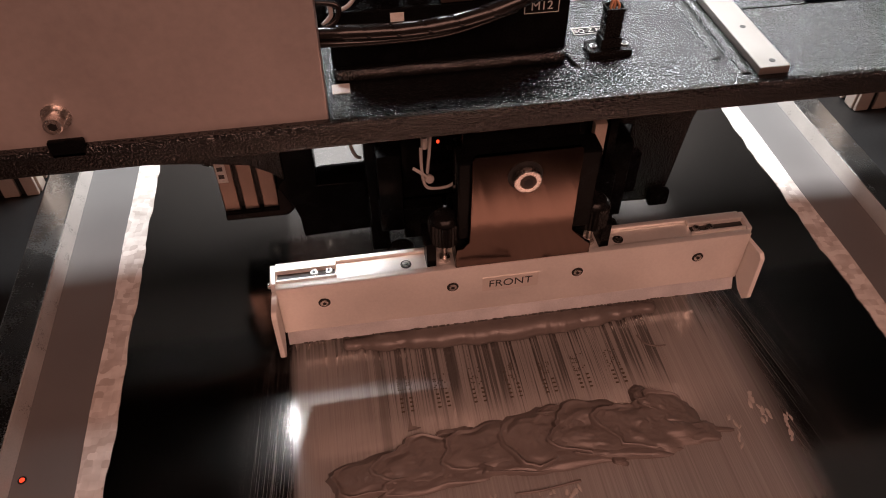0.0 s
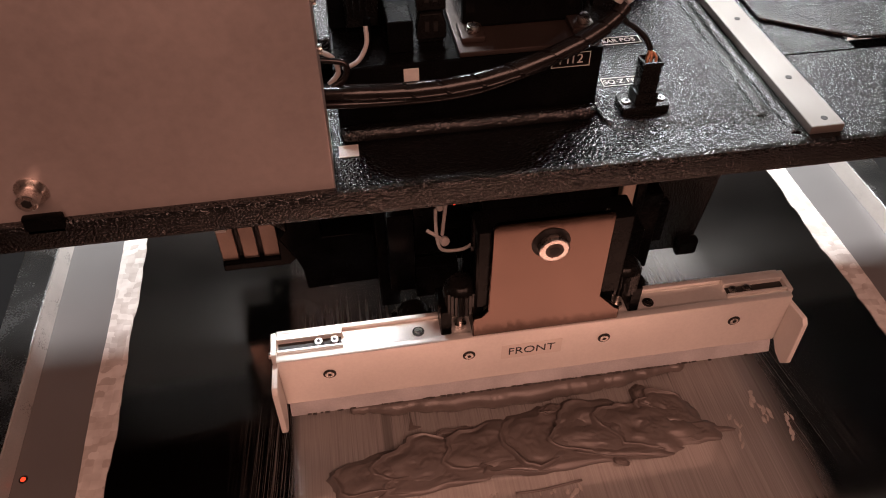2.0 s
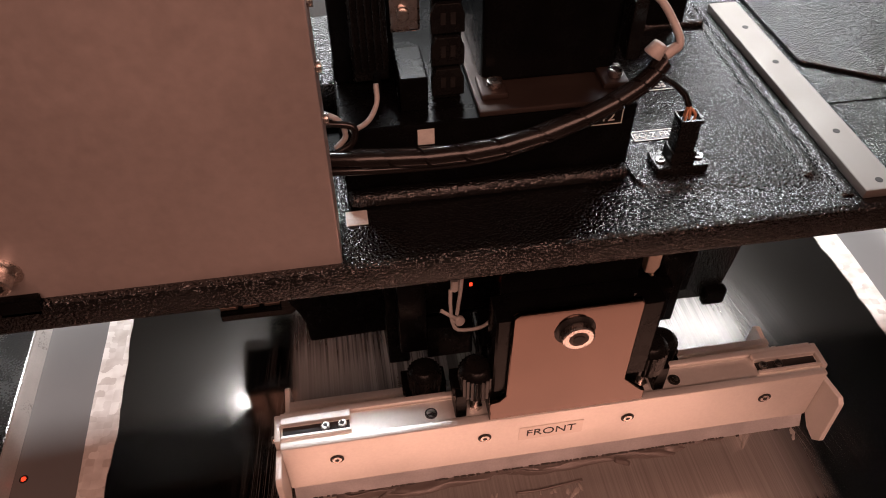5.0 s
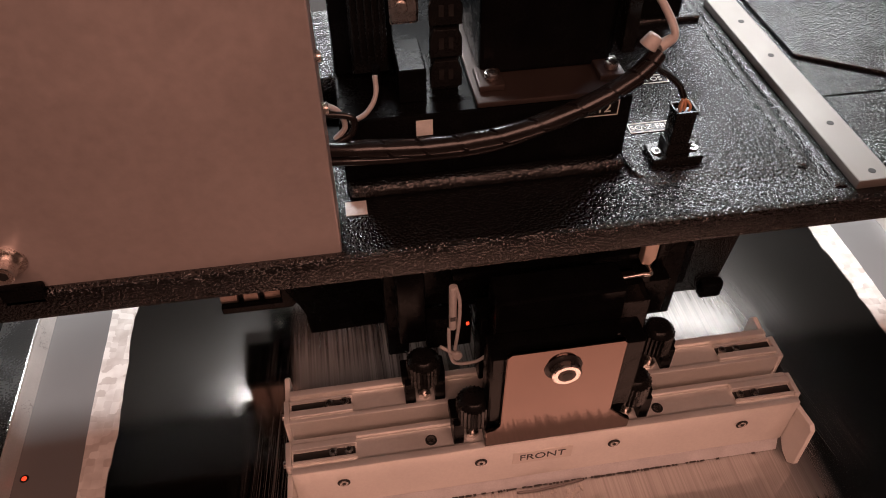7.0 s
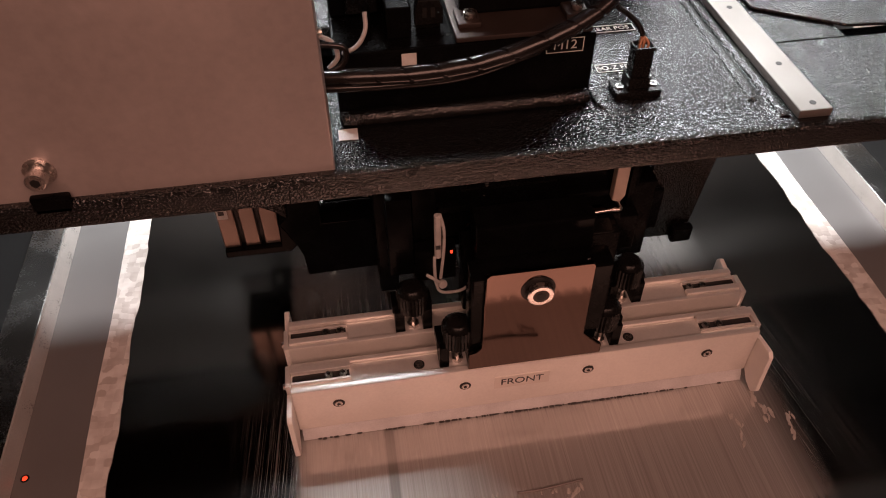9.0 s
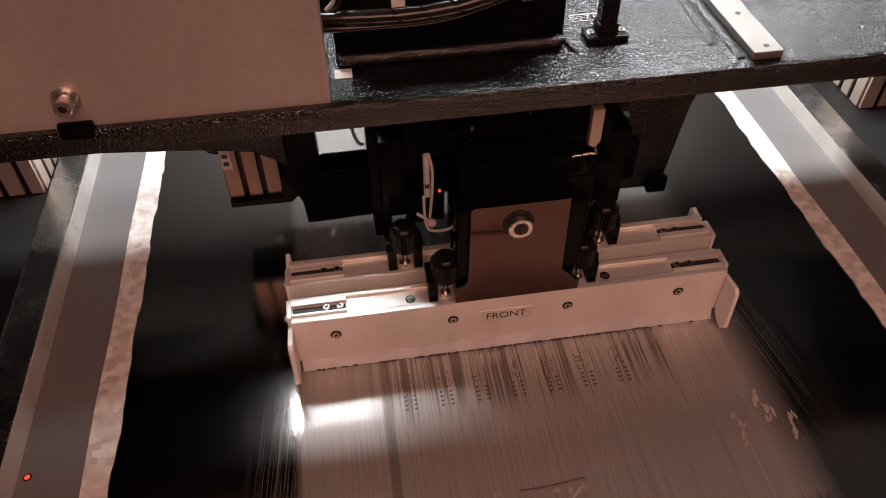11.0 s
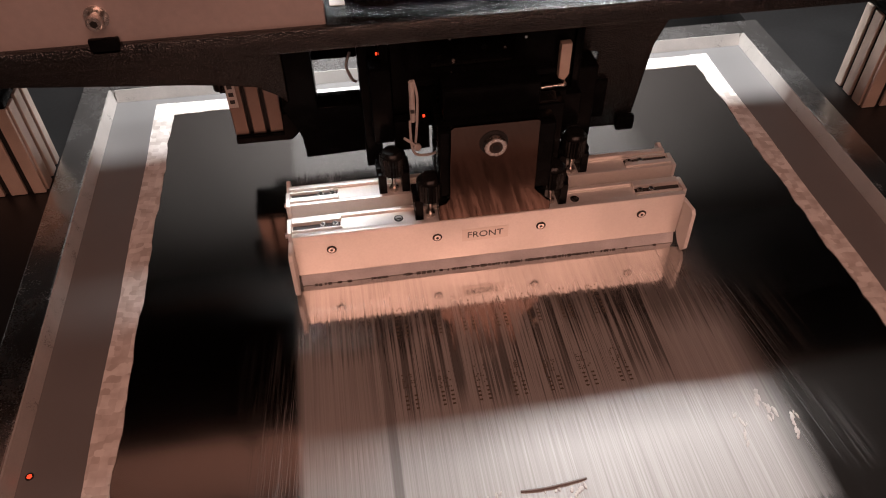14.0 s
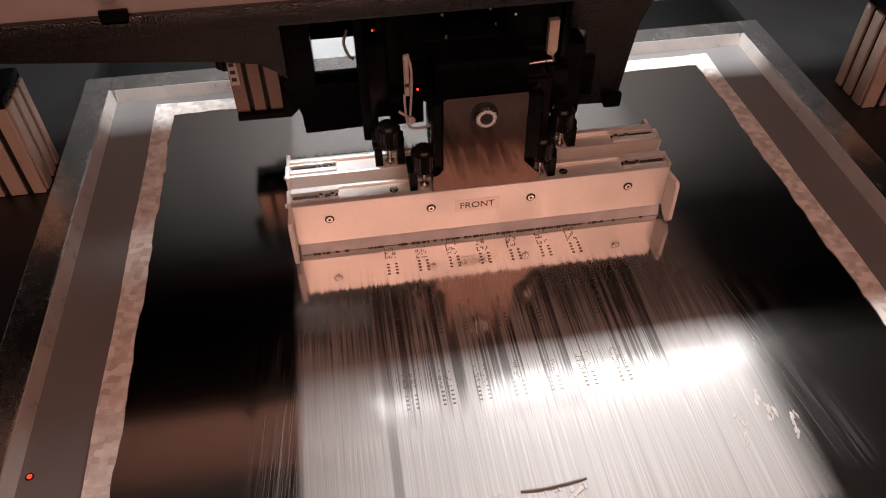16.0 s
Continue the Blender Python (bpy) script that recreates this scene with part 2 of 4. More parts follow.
def extrude_outline(points, axis, a, b, bevel=0.0):
    """A prism: the outline lies across the axis ('x' takes (y, z) points, 'y' takes (x, z), 'z' takes (x, y))."""
    bm = bmesh.new()
    put = {"x": lambda p, c: (c, p[0], p[1]), "y": lambda p, c: (p[0], c, p[1]), "z": lambda p, c: (p[0], p[1], c)}[axis]
    lo, hi = [bm.verts.new(put(p, a)) for p in points], [bm.verts.new(put(p, b)) for p in points]
    n = len(points)
    bm.faces.new(lo)
    bm.faces.new(hi[::-1])
    for i in range(n):
        bm.faces.new((lo[i], hi[i], hi[(i + 1) % n], lo[(i + 1) % n]))
    bmesh.ops.recalc_face_normals(bm, faces=bm.faces[:])
    if bevel:
        bmesh.ops.bevel(bm, geom=bm.edges[:], offset=bevel, segments=2, affect="EDGES", profile=0.5)
    return bm


def merge(*bms):
    out = bmesh.new()
    for bm in bms:
        me = bpy.data.meshes.new("tmp")
        bm.to_mesh(me)
        out.from_mesh(me)
        bm.free()
        bpy.data.meshes.remove(me)
    return out


def tube(points, r, seg=12, steps=8):
    """A round tube along a smooth curve through the points."""
    pts = [Vector(p) for p in points]
    ext = [2 * pts[0] - pts[1]] + pts + [2 * pts[-1] - pts[-2]]
    path = []
    for i in range(1, len(ext) - 2):
        p0, p1, p2, p3 = ext[i - 1:i + 3]
        for k in range(steps):
            u = k / steps
            path.append(0.5 * ((2 * p1) + (p2 - p0) * u + (2 * p0 - 5 * p1 + 4 * p2 - p3) * u * u + (3 * p1 - p0 - 3 * p2 + p3) * u ** 3))
    path.append(pts[-1])
    bm = bmesh.new()
    rings = []
    for i, p in enumerate(path):
        d = (path[min(i + 1, len(path) - 1)] - path[max(i - 1, 0)]).normalized()
        q = d.to_track_quat("Z", "Y").to_matrix()
        rings.append([bm.verts.new(p + q @ Vector((r * math.cos(2 * math.pi * k / seg), r * math.sin(2 * math.pi * k / seg), 0))) for k in range(seg)])
    for a, b in zip(rings, rings[1:]):
        for k in range(seg):
            bm.faces.new((a[k], a[(k + 1) % seg], b[(k + 1) % seg], b[k]))
    bm.faces.new(rings[0][::-1])
    bm.faces.new(rings[-1])
    return bm


def mesh_of(name, bm, material, smooth=True):
    me = bpy.data.meshes.new(name)
    if smooth:
        big = max((f.calc_area() for f in bm.faces), default=0) * 0.25
        for f in bm.faces:
            f.smooth = True
        for e in bm.edges:
            if len(e.link_faces) == 2:
                turn = e.calc_face_angle(0)
                flat = any(len(f.verts) != 3 and f.calc_area() > big for f in e.link_faces)
                e.smooth = turn < radians(35) and not (flat and turn > radians(17))
    bm.to_mesh(me)
    bm.free()
    me.materials.append(material)
    return me


def part(name, bm, material, parent=None, label="", smooth=True):
    """Links a bmesh as one mesh object, under a thing or a part when one is given."""
    ob = new(name, mesh_of(name, bm, material, smooth))
    if parent:
        ob.parent = parent
    if label:
        ob["label"] = label
    return ob


def structure(name, bm, material, label, category, smooth=True):
    return tagged(part(name, bm, material, smooth=smooth), label, category, kind="structure")


def thing(name, label, category, at=(0, 0, 0)):
    ob = new(name)
    ob.empty_display_size = 0.02
    ob.location = at
    return tagged(ob, label, category)


def lettering(text, size, material, parent, m, name="lettering"):
    """Letters of the built-in font as a thin mesh, placed by m (x along the text, z out of the surface)."""
    cu = bpy.data.curves.new(name, "FONT")
    cu.body, cu.size, cu.extrude, cu.align_x, cu.align_y = text, size, 0.00008, "CENTER", "CENTER"
    tmp = new(name + "_source", cu)
    me = bpy.data.meshes.new_from_object(tmp.evaluated_get(bpy.context.evaluated_depsgraph_get()))
    bpy.data.objects.remove(tmp)
    me.materials.clear()
    me.materials.append(material)
    ob = new(name, me)
    ob.parent, ob.matrix_basis = parent, m
    return ob


FACE_FRONT = pose(0, 0, 0, 90, 0, 0)  # a label's z out of a face that looks to -y


# ---------- the machine's shell ----------
structure("floor", box(-0.75, 1.05, -0.1, 1.1, -0.16, -0.14), DARKBOX, "black machine bed under the stencil", "machine bed")
# walls and ceiling stand out of view, for the foil to mirror
structure("wall_back", box(-0.75, 1.05, 1.05, 1.08, -0.14, 0.66), GREYBOX, "grey rear wall of the machine interior", "wall")
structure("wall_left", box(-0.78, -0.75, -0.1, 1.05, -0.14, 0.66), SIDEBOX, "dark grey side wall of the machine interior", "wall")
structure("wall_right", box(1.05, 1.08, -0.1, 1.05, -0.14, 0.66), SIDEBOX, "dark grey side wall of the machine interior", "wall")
structure("ceiling", box(-0.75, 1.05, 0.06, 1.08, 0.66, 0.68), CEILING, "dark ceiling of the machine interior", "ceiling")

structure("rear_rail", box(-0.06, 0.30, 0.7166, 0.80, -0.03, 0.006, 0.001), RAIL, "pale grey rail behind the stencil frame", "machine rail")
# sill, panel and floor are out of view, added as warm surfaces to mirror
structure("unseen_sill", box(-0.9, 1.1, -0.03, 0.060, 0.0105, 0.018), SILL, "unseen brown sill added for the head's metal to mirror", "machine front")
structure("unseen_front_panel", box(-0.9, 1.1, -0.05, -0.03, -0.92, 0.018), SILL, "unseen brown front panel added below the sill", "machine front")
structure("unseen_bounce_floor", box(-3.0, 3.0, -4.0, -0.05, -0.95, -0.92), LEDGE, "unseen cream floor added for the cover plate to mirror", "floor")

# lamp panel under the ceiling
LAMPGLOW, nt_, b_ = nodes_of("lamp_diffuser_glow")
b_.inputs["Base Color"].default_value = (0.8, 0.8, 0.8, 1)
b_.inputs["Emission Color"].default_value = (0.95, 0.97, 1.0, 1)
b_.inputs["Emission Strength"].default_value = 1.5
lamp = thing("ceiling_lamp", "white glowing lamp panel under the machine ceiling", "lamp", (0.180, 0.68, 0.595))
part("housing", box(-0.41, 0.41, -0.040, 0.040, 0.004, 0.065, 0.004), ALU, lamp)
part("diffuser", box(-0.395, 0.395, -0.030, 0.030, -0.008, 0.002, 0.002), LAMPGLOW, lamp)

# ---------- stencil in its frame ----------
stencil = thing("stencil_frame", "aluminium stencil frame with mesh, glue border and mirror-bright steel foil", "stencil")
XL, XR, YF, YB = -0.238, 0.434, 0.02, 0.690
WB, ZT = 0.026, 0.010
for nm, b4 in (("frame_bar", (XL - WB, XL, YF - WB, YB + WB)), ("frame_bar", (XR, XR + WB, YF - WB, YB + WB)),
               ("frame_bar", (XL, XR, YB, YB + WB)), ("frame_bar", (XL, XR, YF - WB, YF))):
    part(nm, box(*b4, -0.028, ZT, 0.0012), FRAME, stencil)
LIP = surface("frame_lip_coating", (0.50, 0.46, 0.43), 0.32, 0.3, 0.12, 40, 900, 0.03)
for a, b, axis, e0, e1 in (((XL, ZT), (XL + 0.0060, -0.0012), "y", YF, YB), ((XR, ZT), (XR - 0.0060, -0.0012), "y", YF, YB)):
    part("frame_lip", extrude_outline([(a[0], a[1]), (a[0] + (b[0] - a[0]) * 0.25, a[1] + 0.0004), b, (a[0], b[1])], axis, e0, e1), LIP, stencil)
for a, b in (((YB, ZT), (YB - 0.0060, -0.0012)), ((YF, ZT), (YF + 0.0060, -0.0012))):
    part("frame_lip", extrude_outline([a, (a[0] + (b[0] - a[0]) * 0.25, a[1] + 0.0004), b, (a[0], b[1])], "x", XL + 0.0061, XR - 0.0061), LIP, stencil)
part("mesh", box(XL, XR, YF, YB, -0.0022, -0.0014), MESH, stencil, "translucent polyester mesh")


def wavy_strip(p, q, w, amp, seed, z0, z1, n=90):
    """A flat strip from p to q whose inner border wavers."""
    rng = random.Random(seed)
    d = Vector(q) - Vector(p)
    nrm = Vector((-d.y, d.x, 0)).normalized()
    ph = [rng.uniform(0, 6.28) for _ in range(4)]
    bm = bmesh.new()
    rows = []
    for i in range(n + 1):
        u = i / n
        wob = amp * (0.5 * math.sin(u * 31 + ph[0]) + 0.35 * math.sin(u * 67 + ph[1]) + 0.25 * math.sin(u * 140 + ph[2]) + rng.uniform(-0.25, 0.25))
        wob2 = amp * 0.35 * (math.sin(u * 23 + ph[3]) + rng.uniform(-0.3, 0.3))
        c = Vector(p) + d * u
        a, b = c + nrm * wob2, c + nrm * (w + wob)
        rows.append([bm.verts.new((v.x, v.y, z)) for v, z in ((a, z0), (a, z1), (b, z1), (b, z0))])
    for r, s in zip(rows, rows[1:]):
        for k in range(3):
            bm.faces.new((r[k], r[k + 1], s[k + 1], s[k]))
    bm.faces.new(rows[0])
    bm.faces.new(rows[-1][::-1])
    bmesh.ops.recalc_face_normals(bm, faces=bm.faces[:])
    return bm


FX0, FX1, FY0, FY1 = -0.173, 0.366, 0.07, 0.6515
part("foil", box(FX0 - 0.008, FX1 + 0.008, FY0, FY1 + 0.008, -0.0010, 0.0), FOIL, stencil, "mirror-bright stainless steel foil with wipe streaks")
part("glue_strip", wavy_strip((FX0 - 0.018, FY1 + 0.02, 0), (FX0 - 0.018, FY0, 0), 0.018, 0.0014, 3, -0.001, 0.0007), GLUE, stencil, "cream glue border with an uneven edge")
part("glue_strip", wavy_strip((FX1 + 0.019, FY0, 0), (FX1 + 0.019, FY1 + 0.02, 0), 0.018, 0.0015, 5, -0.001, 0.0007), GLUE, stencil, "cream glue border with an uneven edge")
part("glue_strip", wavy_strip((FX1 + 0.019, FY1 + 0.0195, 0), (FX0 - 0.018, FY1 + 0.0195, 0), 0.0195, 0.001, 7, -0.0012, 0.0005), GLUE, stencil, "cream glue border")

# apertures of the printed boards, in blocks of small slots
APERTURE = surface("aperture_shadow", (0.10, 0.075, 0.05), 0.4, 0.3, 0.2, 300, 900, 0.0)


def aperture_block(cx, cy, seed):
    """Two files of short slots with a scatter of finer openings behind them."""
    rng = random.Random(seed)
    bms = []
    for side in (-0.0032, 0.0032):
        for row in range(4):
            x, y = cx + side, cy - 0.0125 + row * 0.0034
            bms.append(box(x - 0.0011, x + 0.0011, y - 0.0006, y + 0.0006, 0.0001, 0.0003))
    for k in range(22):
        x, y = cx + rng.choice((-0.0045, -0.0032, -0.0016, 0.0, 0.0016, 0.0032)), cy + 0.0015 + rng.randint(0, 8) * 0.0017
        bms.append(box(x - 0.00045, x + 0.00045, y - 0.00045, y + 0.00045, 0.0001, 0.0003))
    return merge(*bms)


for r, cy in enumerate((0.292, 0.353, 0.417)):
    for c in range(7):
        part("aperture_block", aperture_block(0.0185 + 0.0247 * c, cy, 40 + c), APERTURE, stencil)

# ---------- the print head ----------
head = thing("print_head", "black wrinkle-painted print head carriage spanning the stencil", "machine head")
beam = part("beam", merge(box(-0.62, 0.92, 0.3135, 0.392, 0.1965, 0.2125, 0.0032),
                          box(-0.62, -0.080, 0.391, 0.451, 0.1925, 0.2122), box(0.035, 0.285, 0.391, 0.451, 0.1925, 0.2122),
                          box(0.36, 0.92, 0.391, 0.451, 0.1925, 0.2122), box(-0.62, 0.92, 0.450, 0.526, 0.192, 0.2123, 0.002)), CRACKLE, head)
# machined pad with a raised rim on the beam's open side
def ramped_pad():
    """A raised pad that falls off gently towards the front and the strip."""
    top = [(0.1245, 0.352), (0.1252, 0.347), (0.1275, 0.3435), (0.1310, 0.3425), (0.2020, 0.3405), (0.2055, 0.3425), (0.2075, 0.347), (0.2115, 0.520), (0.1245, 0.520)]
    low = [(0.1235, 0.351), (0.1240, 0.345), (0.1262, 0.3405), (0.1310, 0.3355), (0.2060, 0.3300), (0.2110, 0.3330), (0.2120, 0.342), (0.2125, 0.521), (0.1235, 0.521)]
    bm = bmesh.new()
    a, b = [bm.verts.new((x, y, 0.2120)) for x, y in low], [bm.verts.new((x, y, 0.2146)) for x, y in top]
    bm.faces.new(b)
    bm.faces.new(a[::-1])
    for k in range(len(a)):
        n = (k + 1) % len(a)
        bm.faces.new((a[k], a[n], b[n], b[k]))
    bmesh.ops.recalc_face_normals(bm, faces=bm.faces[:])
    return bm


pad = part("pad", ramped_pad(), PADPAINT, head)
part("bead", tube([(0.2030, 0.3380, 0.2090), (0.2040, 0.3440, 0.2115), (0.2060, 0.40, 0.2115), (0.2085, 0.478, 0.2115), (0.2090, 0.515, 0.2115)], 0.0042, 10, 6), PADPAINT, head)
part("rim", tube([(0.2150, 0.3260, 0.2085), (0.2150, 0.3310, 0.2100), (0.2152, 0.42, 0.2100), (0.2152, 0.520, 0.2100)], 0.0040, 14, 6), PADPAINT, head)
strip = part("mounting_strip", box(0.2197, 0.2372, 0.3195, 0.492, 0.2125, 0.2172, 0.0007), STRIP, head, "bare aluminium mounting strip with holes")
for y in (0.3256, 0.3621, 0.4246, 0.4618):
    part("threaded_hole", cyl((0.2292, y, 0.2169), (0, 0, 1), 0.0017, 0.0005, seg=20), SOCKET, strip)
part("raised_deck", extrude_outline([(0.245, 0.428), (0.29, 0.399), (0.60, 0.37), (0.60, 0.52), (0.245, 0.52)], "z", 0.2125, 0.2148, 0.001), CRACKLE, head)

cover = part("cover_plate", box(-0.42, -0.0085, 0.3175, 0.3205, 0.2115, 0.338, 0.0008), STEEL, head, "brushed steel cover plate with faint stains")
part("cover_flange", box(-0.0105, -0.0085, 0.3207, 0.345, 0.2127, 0.338, 0.0005), STEEL, cover)
for z in (0.2774, 0.2984, 0.322):
    part("edge_screw", cyl((-0.0085, 0.326, z), (1, 0, 0), 0.0022, 0.002, seg=18, bevel=0.0003), SCREW, cover)
part("washer", cyl((-0.1335, 0.3175, 0.2285), (0, -1, 0), 0.0068, 0.0009, seg=32), SCREW, cover)
part("cover_bolt", cyl((-0.1335, 0.3166, 0.2285), (0, -1, 0), 0.0044, 0.0078, seg=28, bevel=0.0006), SCREW, cover)
part("hex_socket", cyl((-0.1335, 0.3092, 0.2285), (0, -1, 0), 0.0022, 0.0006, seg=6), SOCKET, cover)
part("bracket_tab", box(-0.142, -0.125, 0.3135, 0.3172, 0.207, 0.2165, 0.001), BLACK, head)

# drive block, motor and flange
block = part("drive_block", box(-0.004, 0.1235, 0.3565, 0.47, 0.2126, 0.2485, 0.0012), BLACK, head)
part("foot", box(-0.004, 0.1225, 0.3475, 0.3563, 0.2126, 0.2195, 0.003, 3), CRACKLE, block)
plaque = part("plaque", box(0.0985, 0.1172, 0.3561, 0.3564, 0.2395, 0.2472), BLACKPL, block, "black plaque lettered M12 in white")
for b6 in ((0.0985, 0.1172, 0.2395, 0.2399), (0.0985, 0.1172, 0.2468, 0.2472), (0.0985, 0.0989, 0.2399, 0.2468), (0.1168, 0.1172, 0.2399, 0.2468)):
    part("border", box(b6[0], b6[1], 0.3558, 0.3560, b6[2], b6[3]), WHITEINK, plaque)
lettering("M12", 0.0068, WHITEINK, plaque, pose(0.1079, 0.3559, 0.2434) @ FACE_FRONT)
flange = part("motor_flange", box(0.0545, 0.1215, 0.357, 0.44, 0.2487, 0.2515, 0.0008), FLANGE, head, "warm grey metal motor flange")
for x, y in ((0.0632, 0.3705), (0.1165, 0.3705)):
    part("flange_boss", box(x - 0.0065, x + 0.005, y - 0.006, y + 0.010, 0.2515, 0.2545, 0.0008), FLANGE, flange)
    part("flange_bolt", cyl((x, y, 0.2545), (0, 0, 1), 0.0032, 0.0032, seg=24, bevel=0.0005), SCREW, flange)
    part("hex_socket", cyl((x, y, 0.2575), (0, 0, 1), 0.0016, 0.0004, seg=6), SOCKET, flange)
motor = part("motor", box(0.0590, 0.1185, 0.3775, 0.44, 0.2516, 0.375, 0.002), BLACK, head)
part("motor_rib", box(0.1187, 0.122, 0.384, 0.43, 0.253, 0.37, 0.0008), BLACK, motor)

# cabinet of valves, brackets and a cable chain beside the motor
part("valve_block", box(-0.0035, 0.0235, 0.392, 0.43, 0.2486, 0.36, 0.0015), BLACK, head)
vb = part("cable_clamp", box(0.0045, 0.0205, 0.3865, 0.3918, 0.252, 0.30, 0.001), BLACKPL, head)
for i in range(5):
    part("clamp_rib", box(0.0055 + i * 0.003, 0.0068 + i * 0.003, 0.3845, 0.3864, 0.258, 0.296, 0.0004), BLACKPL, vb)
part("post", cyl((0.014, 0.372, 0.2486), (0, 0, 1), 0.0017, 0.016, seg=16), BLACK, head)
latch = part("latch_plate", box(0.0215, 0.0335, 0.380, 0.3815, 0.278, 0.30, 0.001), SCREW, head, "small bright metal latch plate")
part("latch_screw", cyl((0.0265, 0.380, 0.2865), (0, -1, 0), 0.0026, 0.003, seg=20, bevel=0.0004), SCREW, latch)
part("shelf", box(0.0225, 0.0345, 0.366, 0.392, 0.2486, 0.2645, 0.0008), BLACK, head)
chain = part("cable_chain", box(0.0375, 0.0495, 0.374, 0.379, 0.2486, 0.38, 0.0005), BLACKPL, head, "black plastic cable chain")
for i in range(9):
    z = 0.252 + i * 0.0145
    part("chain_link", extrude_outline([(0.0366, z), (0.0504, z), (0.0504, z + 0.008), (0.0484, z + 0.0128), (0.0386, z + 0.0128), (0.0366, z + 0.008)], "y", 0.3705, 0.3738, 0.0006), BLACKPL, chain)
    part("chain_slot", box(0.0405, 0.0425, 0.3703, 0.3706, z + 0.004, z + 0.009), SOCKET, chain)
    part("chain_slot", box(0.0445, 0.0465, 0.3703, 0.3706, z + 0.004, z + 0.009), SOCKET, chain)
part("white_label", box(-0.0055, 0.0038, 0.3385, 0.3472, 0.2127, 0.2131), WHITEINK, head, "blank white sticker")
part("white_label", box(0.0282, 0.0353, 0.3559, 0.3563, 0.2385, 0.2462), WHITEINK, head, "blank white sticker")

# spiral-wrapped hose and its loose wires
HOSE_PATH = [(-0.012, 0.345, 0.2445), (0.012, 0.3405, 0.2455), (0.038, 0.336, 0.2475), (0.0655, 0.3345, 0.2515), (0.095, 0.338, 0.2585), (0.1175, 0.345, 0.2655), (0.1275, 0.3505, 0.2715)]
hose = part("hose", tube(HOSE_PATH, 0.0031, 16, 10), HOSE, head, "black spiral-wrapped cable hose")


def spiral_wrap(points, r, turns, width, seg=420):
    """A flat ribbon wound round the path, with a slit between its turns."""
    pts = [Vector(p) for p in points]
    ext = [2 * pts[0] - pts[1]] + pts + [2 * pts[-1] - pts[-2]]

    def at(u):
        f = u * (len(pts) - 1)
        i = min(int(f), len(pts) - 2)
        k = f - i
        p0, p1, p2, p3 = ext[i:i + 4]
        return 0.5 * ((2 * p1) + (p2 - p0) * k + (2 * p0 - 5 * p1 + 4 * p2 - p3) * k * k + (3 * p1 - p0 - 3 * p2 + p3) * k ** 3)
    bm = bmesh.new()
    rows = []
    for i in range(seg + 1):
        u = 0.1 + 0.88 * i / seg
        ang = turns * 2 * math.pi * i / seg
        row = []
        for w in (-0.5, 0.5):
            v = min(0.999, max(0.001, u + w * width))
            d = (at(min(1, v + 0.004)) - at(max(0, v - 0.004))).normalized()
            q = d.to_track_quat("Z", "Y").to_matrix()
            for rr in (r, r + 0.0011):
                row.append(bm.verts.new(at(v) + q @ Vector((math.cos(ang) * rr, math.sin(ang) * rr, 0))))
        rows.append(row)
    for a, b in zip(rows, rows[1:]):
        for m, n in ((1, 3), (3, 2), (2, 0), (0, 1)):
            bm.faces.new((a[m], a[n], b[n], b[m]))
    bmesh.ops.recalc_face_normals(bm, faces=bm.faces[:])
    return bm


part("spiral_wrap", spiral_wrap(HOSE_PATH, 0.0030, 9.5, 0.081), HOSE, hose)
part("second_cable", tube([(-0.012, 0.3435, 0.2395), (0.02, 0.3395, 0.2405), (0.055, 0.3355, 0.2445), (0.09, 0.3385, 0.2525)], 0.0020, 10, 8), HOSE, hose)
part("wire", tube([(-0.010, 0.352, 0.262), (-0.0035, 0.350, 0.259), (-0.0015, 0.349, 0.252), (-0.006, 0.348, 0.247)], 0.0012, 8), WIRE, hose, "pale grey wire")
part("wire", tube([(0.013, 0.366, 0.264), (0.0125, 0.362, 0.257), (0.008, 0.358, 0.2515), (0.001, 0.353, 0.251)], 0.0011, 8), WIRE, hose, "pale grey wire")
part("wire", tube([(-0.010, 0.349, 0.259), (0.0015, 0.348, 0.257), (0.001, 0.347, 0.250), (-0.006, 0.346, 0.246)], 0.0015, 8), HOSE, hose)
part("tape_knot", merge(cyl((0.1225, 0.3515, 0.2745), (0.5, 0.1, 0.8), 0.0042, 0.006, 0.0030, 16, 0.0008), cyl((0.1280, 0.3525, 0.2735), (0.7, 0.2, 0.3), 0.0026, 0.0065, 0.0022, 14, 0.0005)), WIRE, hose, "knot of pale insulating tape")
part("wire", tube([(0.1285, 0.3525, 0.274), (0.1345, 0.3545, 0.2755), (0.1350, 0.358, 0.2795), (0.1305, 0.366, 0.288), (0.1265, 0.3705, 0.291), (0.1245, 0.373, 0.2895)], 0.0017, 10), WIRE, hose, "grey sheathed wire")
part("connector_lead", tube([(0.1265, 0.351, 0.270), (0.1305, 0.3535, 0.2625), (0.1375, 0.357, 0.2565), (0.1445, 0.3585, 0.2495), (0.1475, 0.3575, 0.2440)], 0.0015, 10), HOSE, hose)
sock2 = part("side_socket", box(0.1195, 0.1255, 0.369, 0.379, 0.262, 0.2885, 0.0006), BLACKPL, head)
part("side_socket_wire", cyl((0.1225, 0.374, 0.2885), (0.15, -0.3, 1), 0.0012, 0.003, seg=10), COPPER, sock2)

part("rear_box", box(0.1285, 0.1975, 0.4745, 0.54, 0.2150, 0.30, 0.0015), BLACK, head)
part("box_foot", box(0.1285, 0.2080, 0.4700, 0.4743, 0.2147, 0.2185, 0.0012), CRACKLE, head)
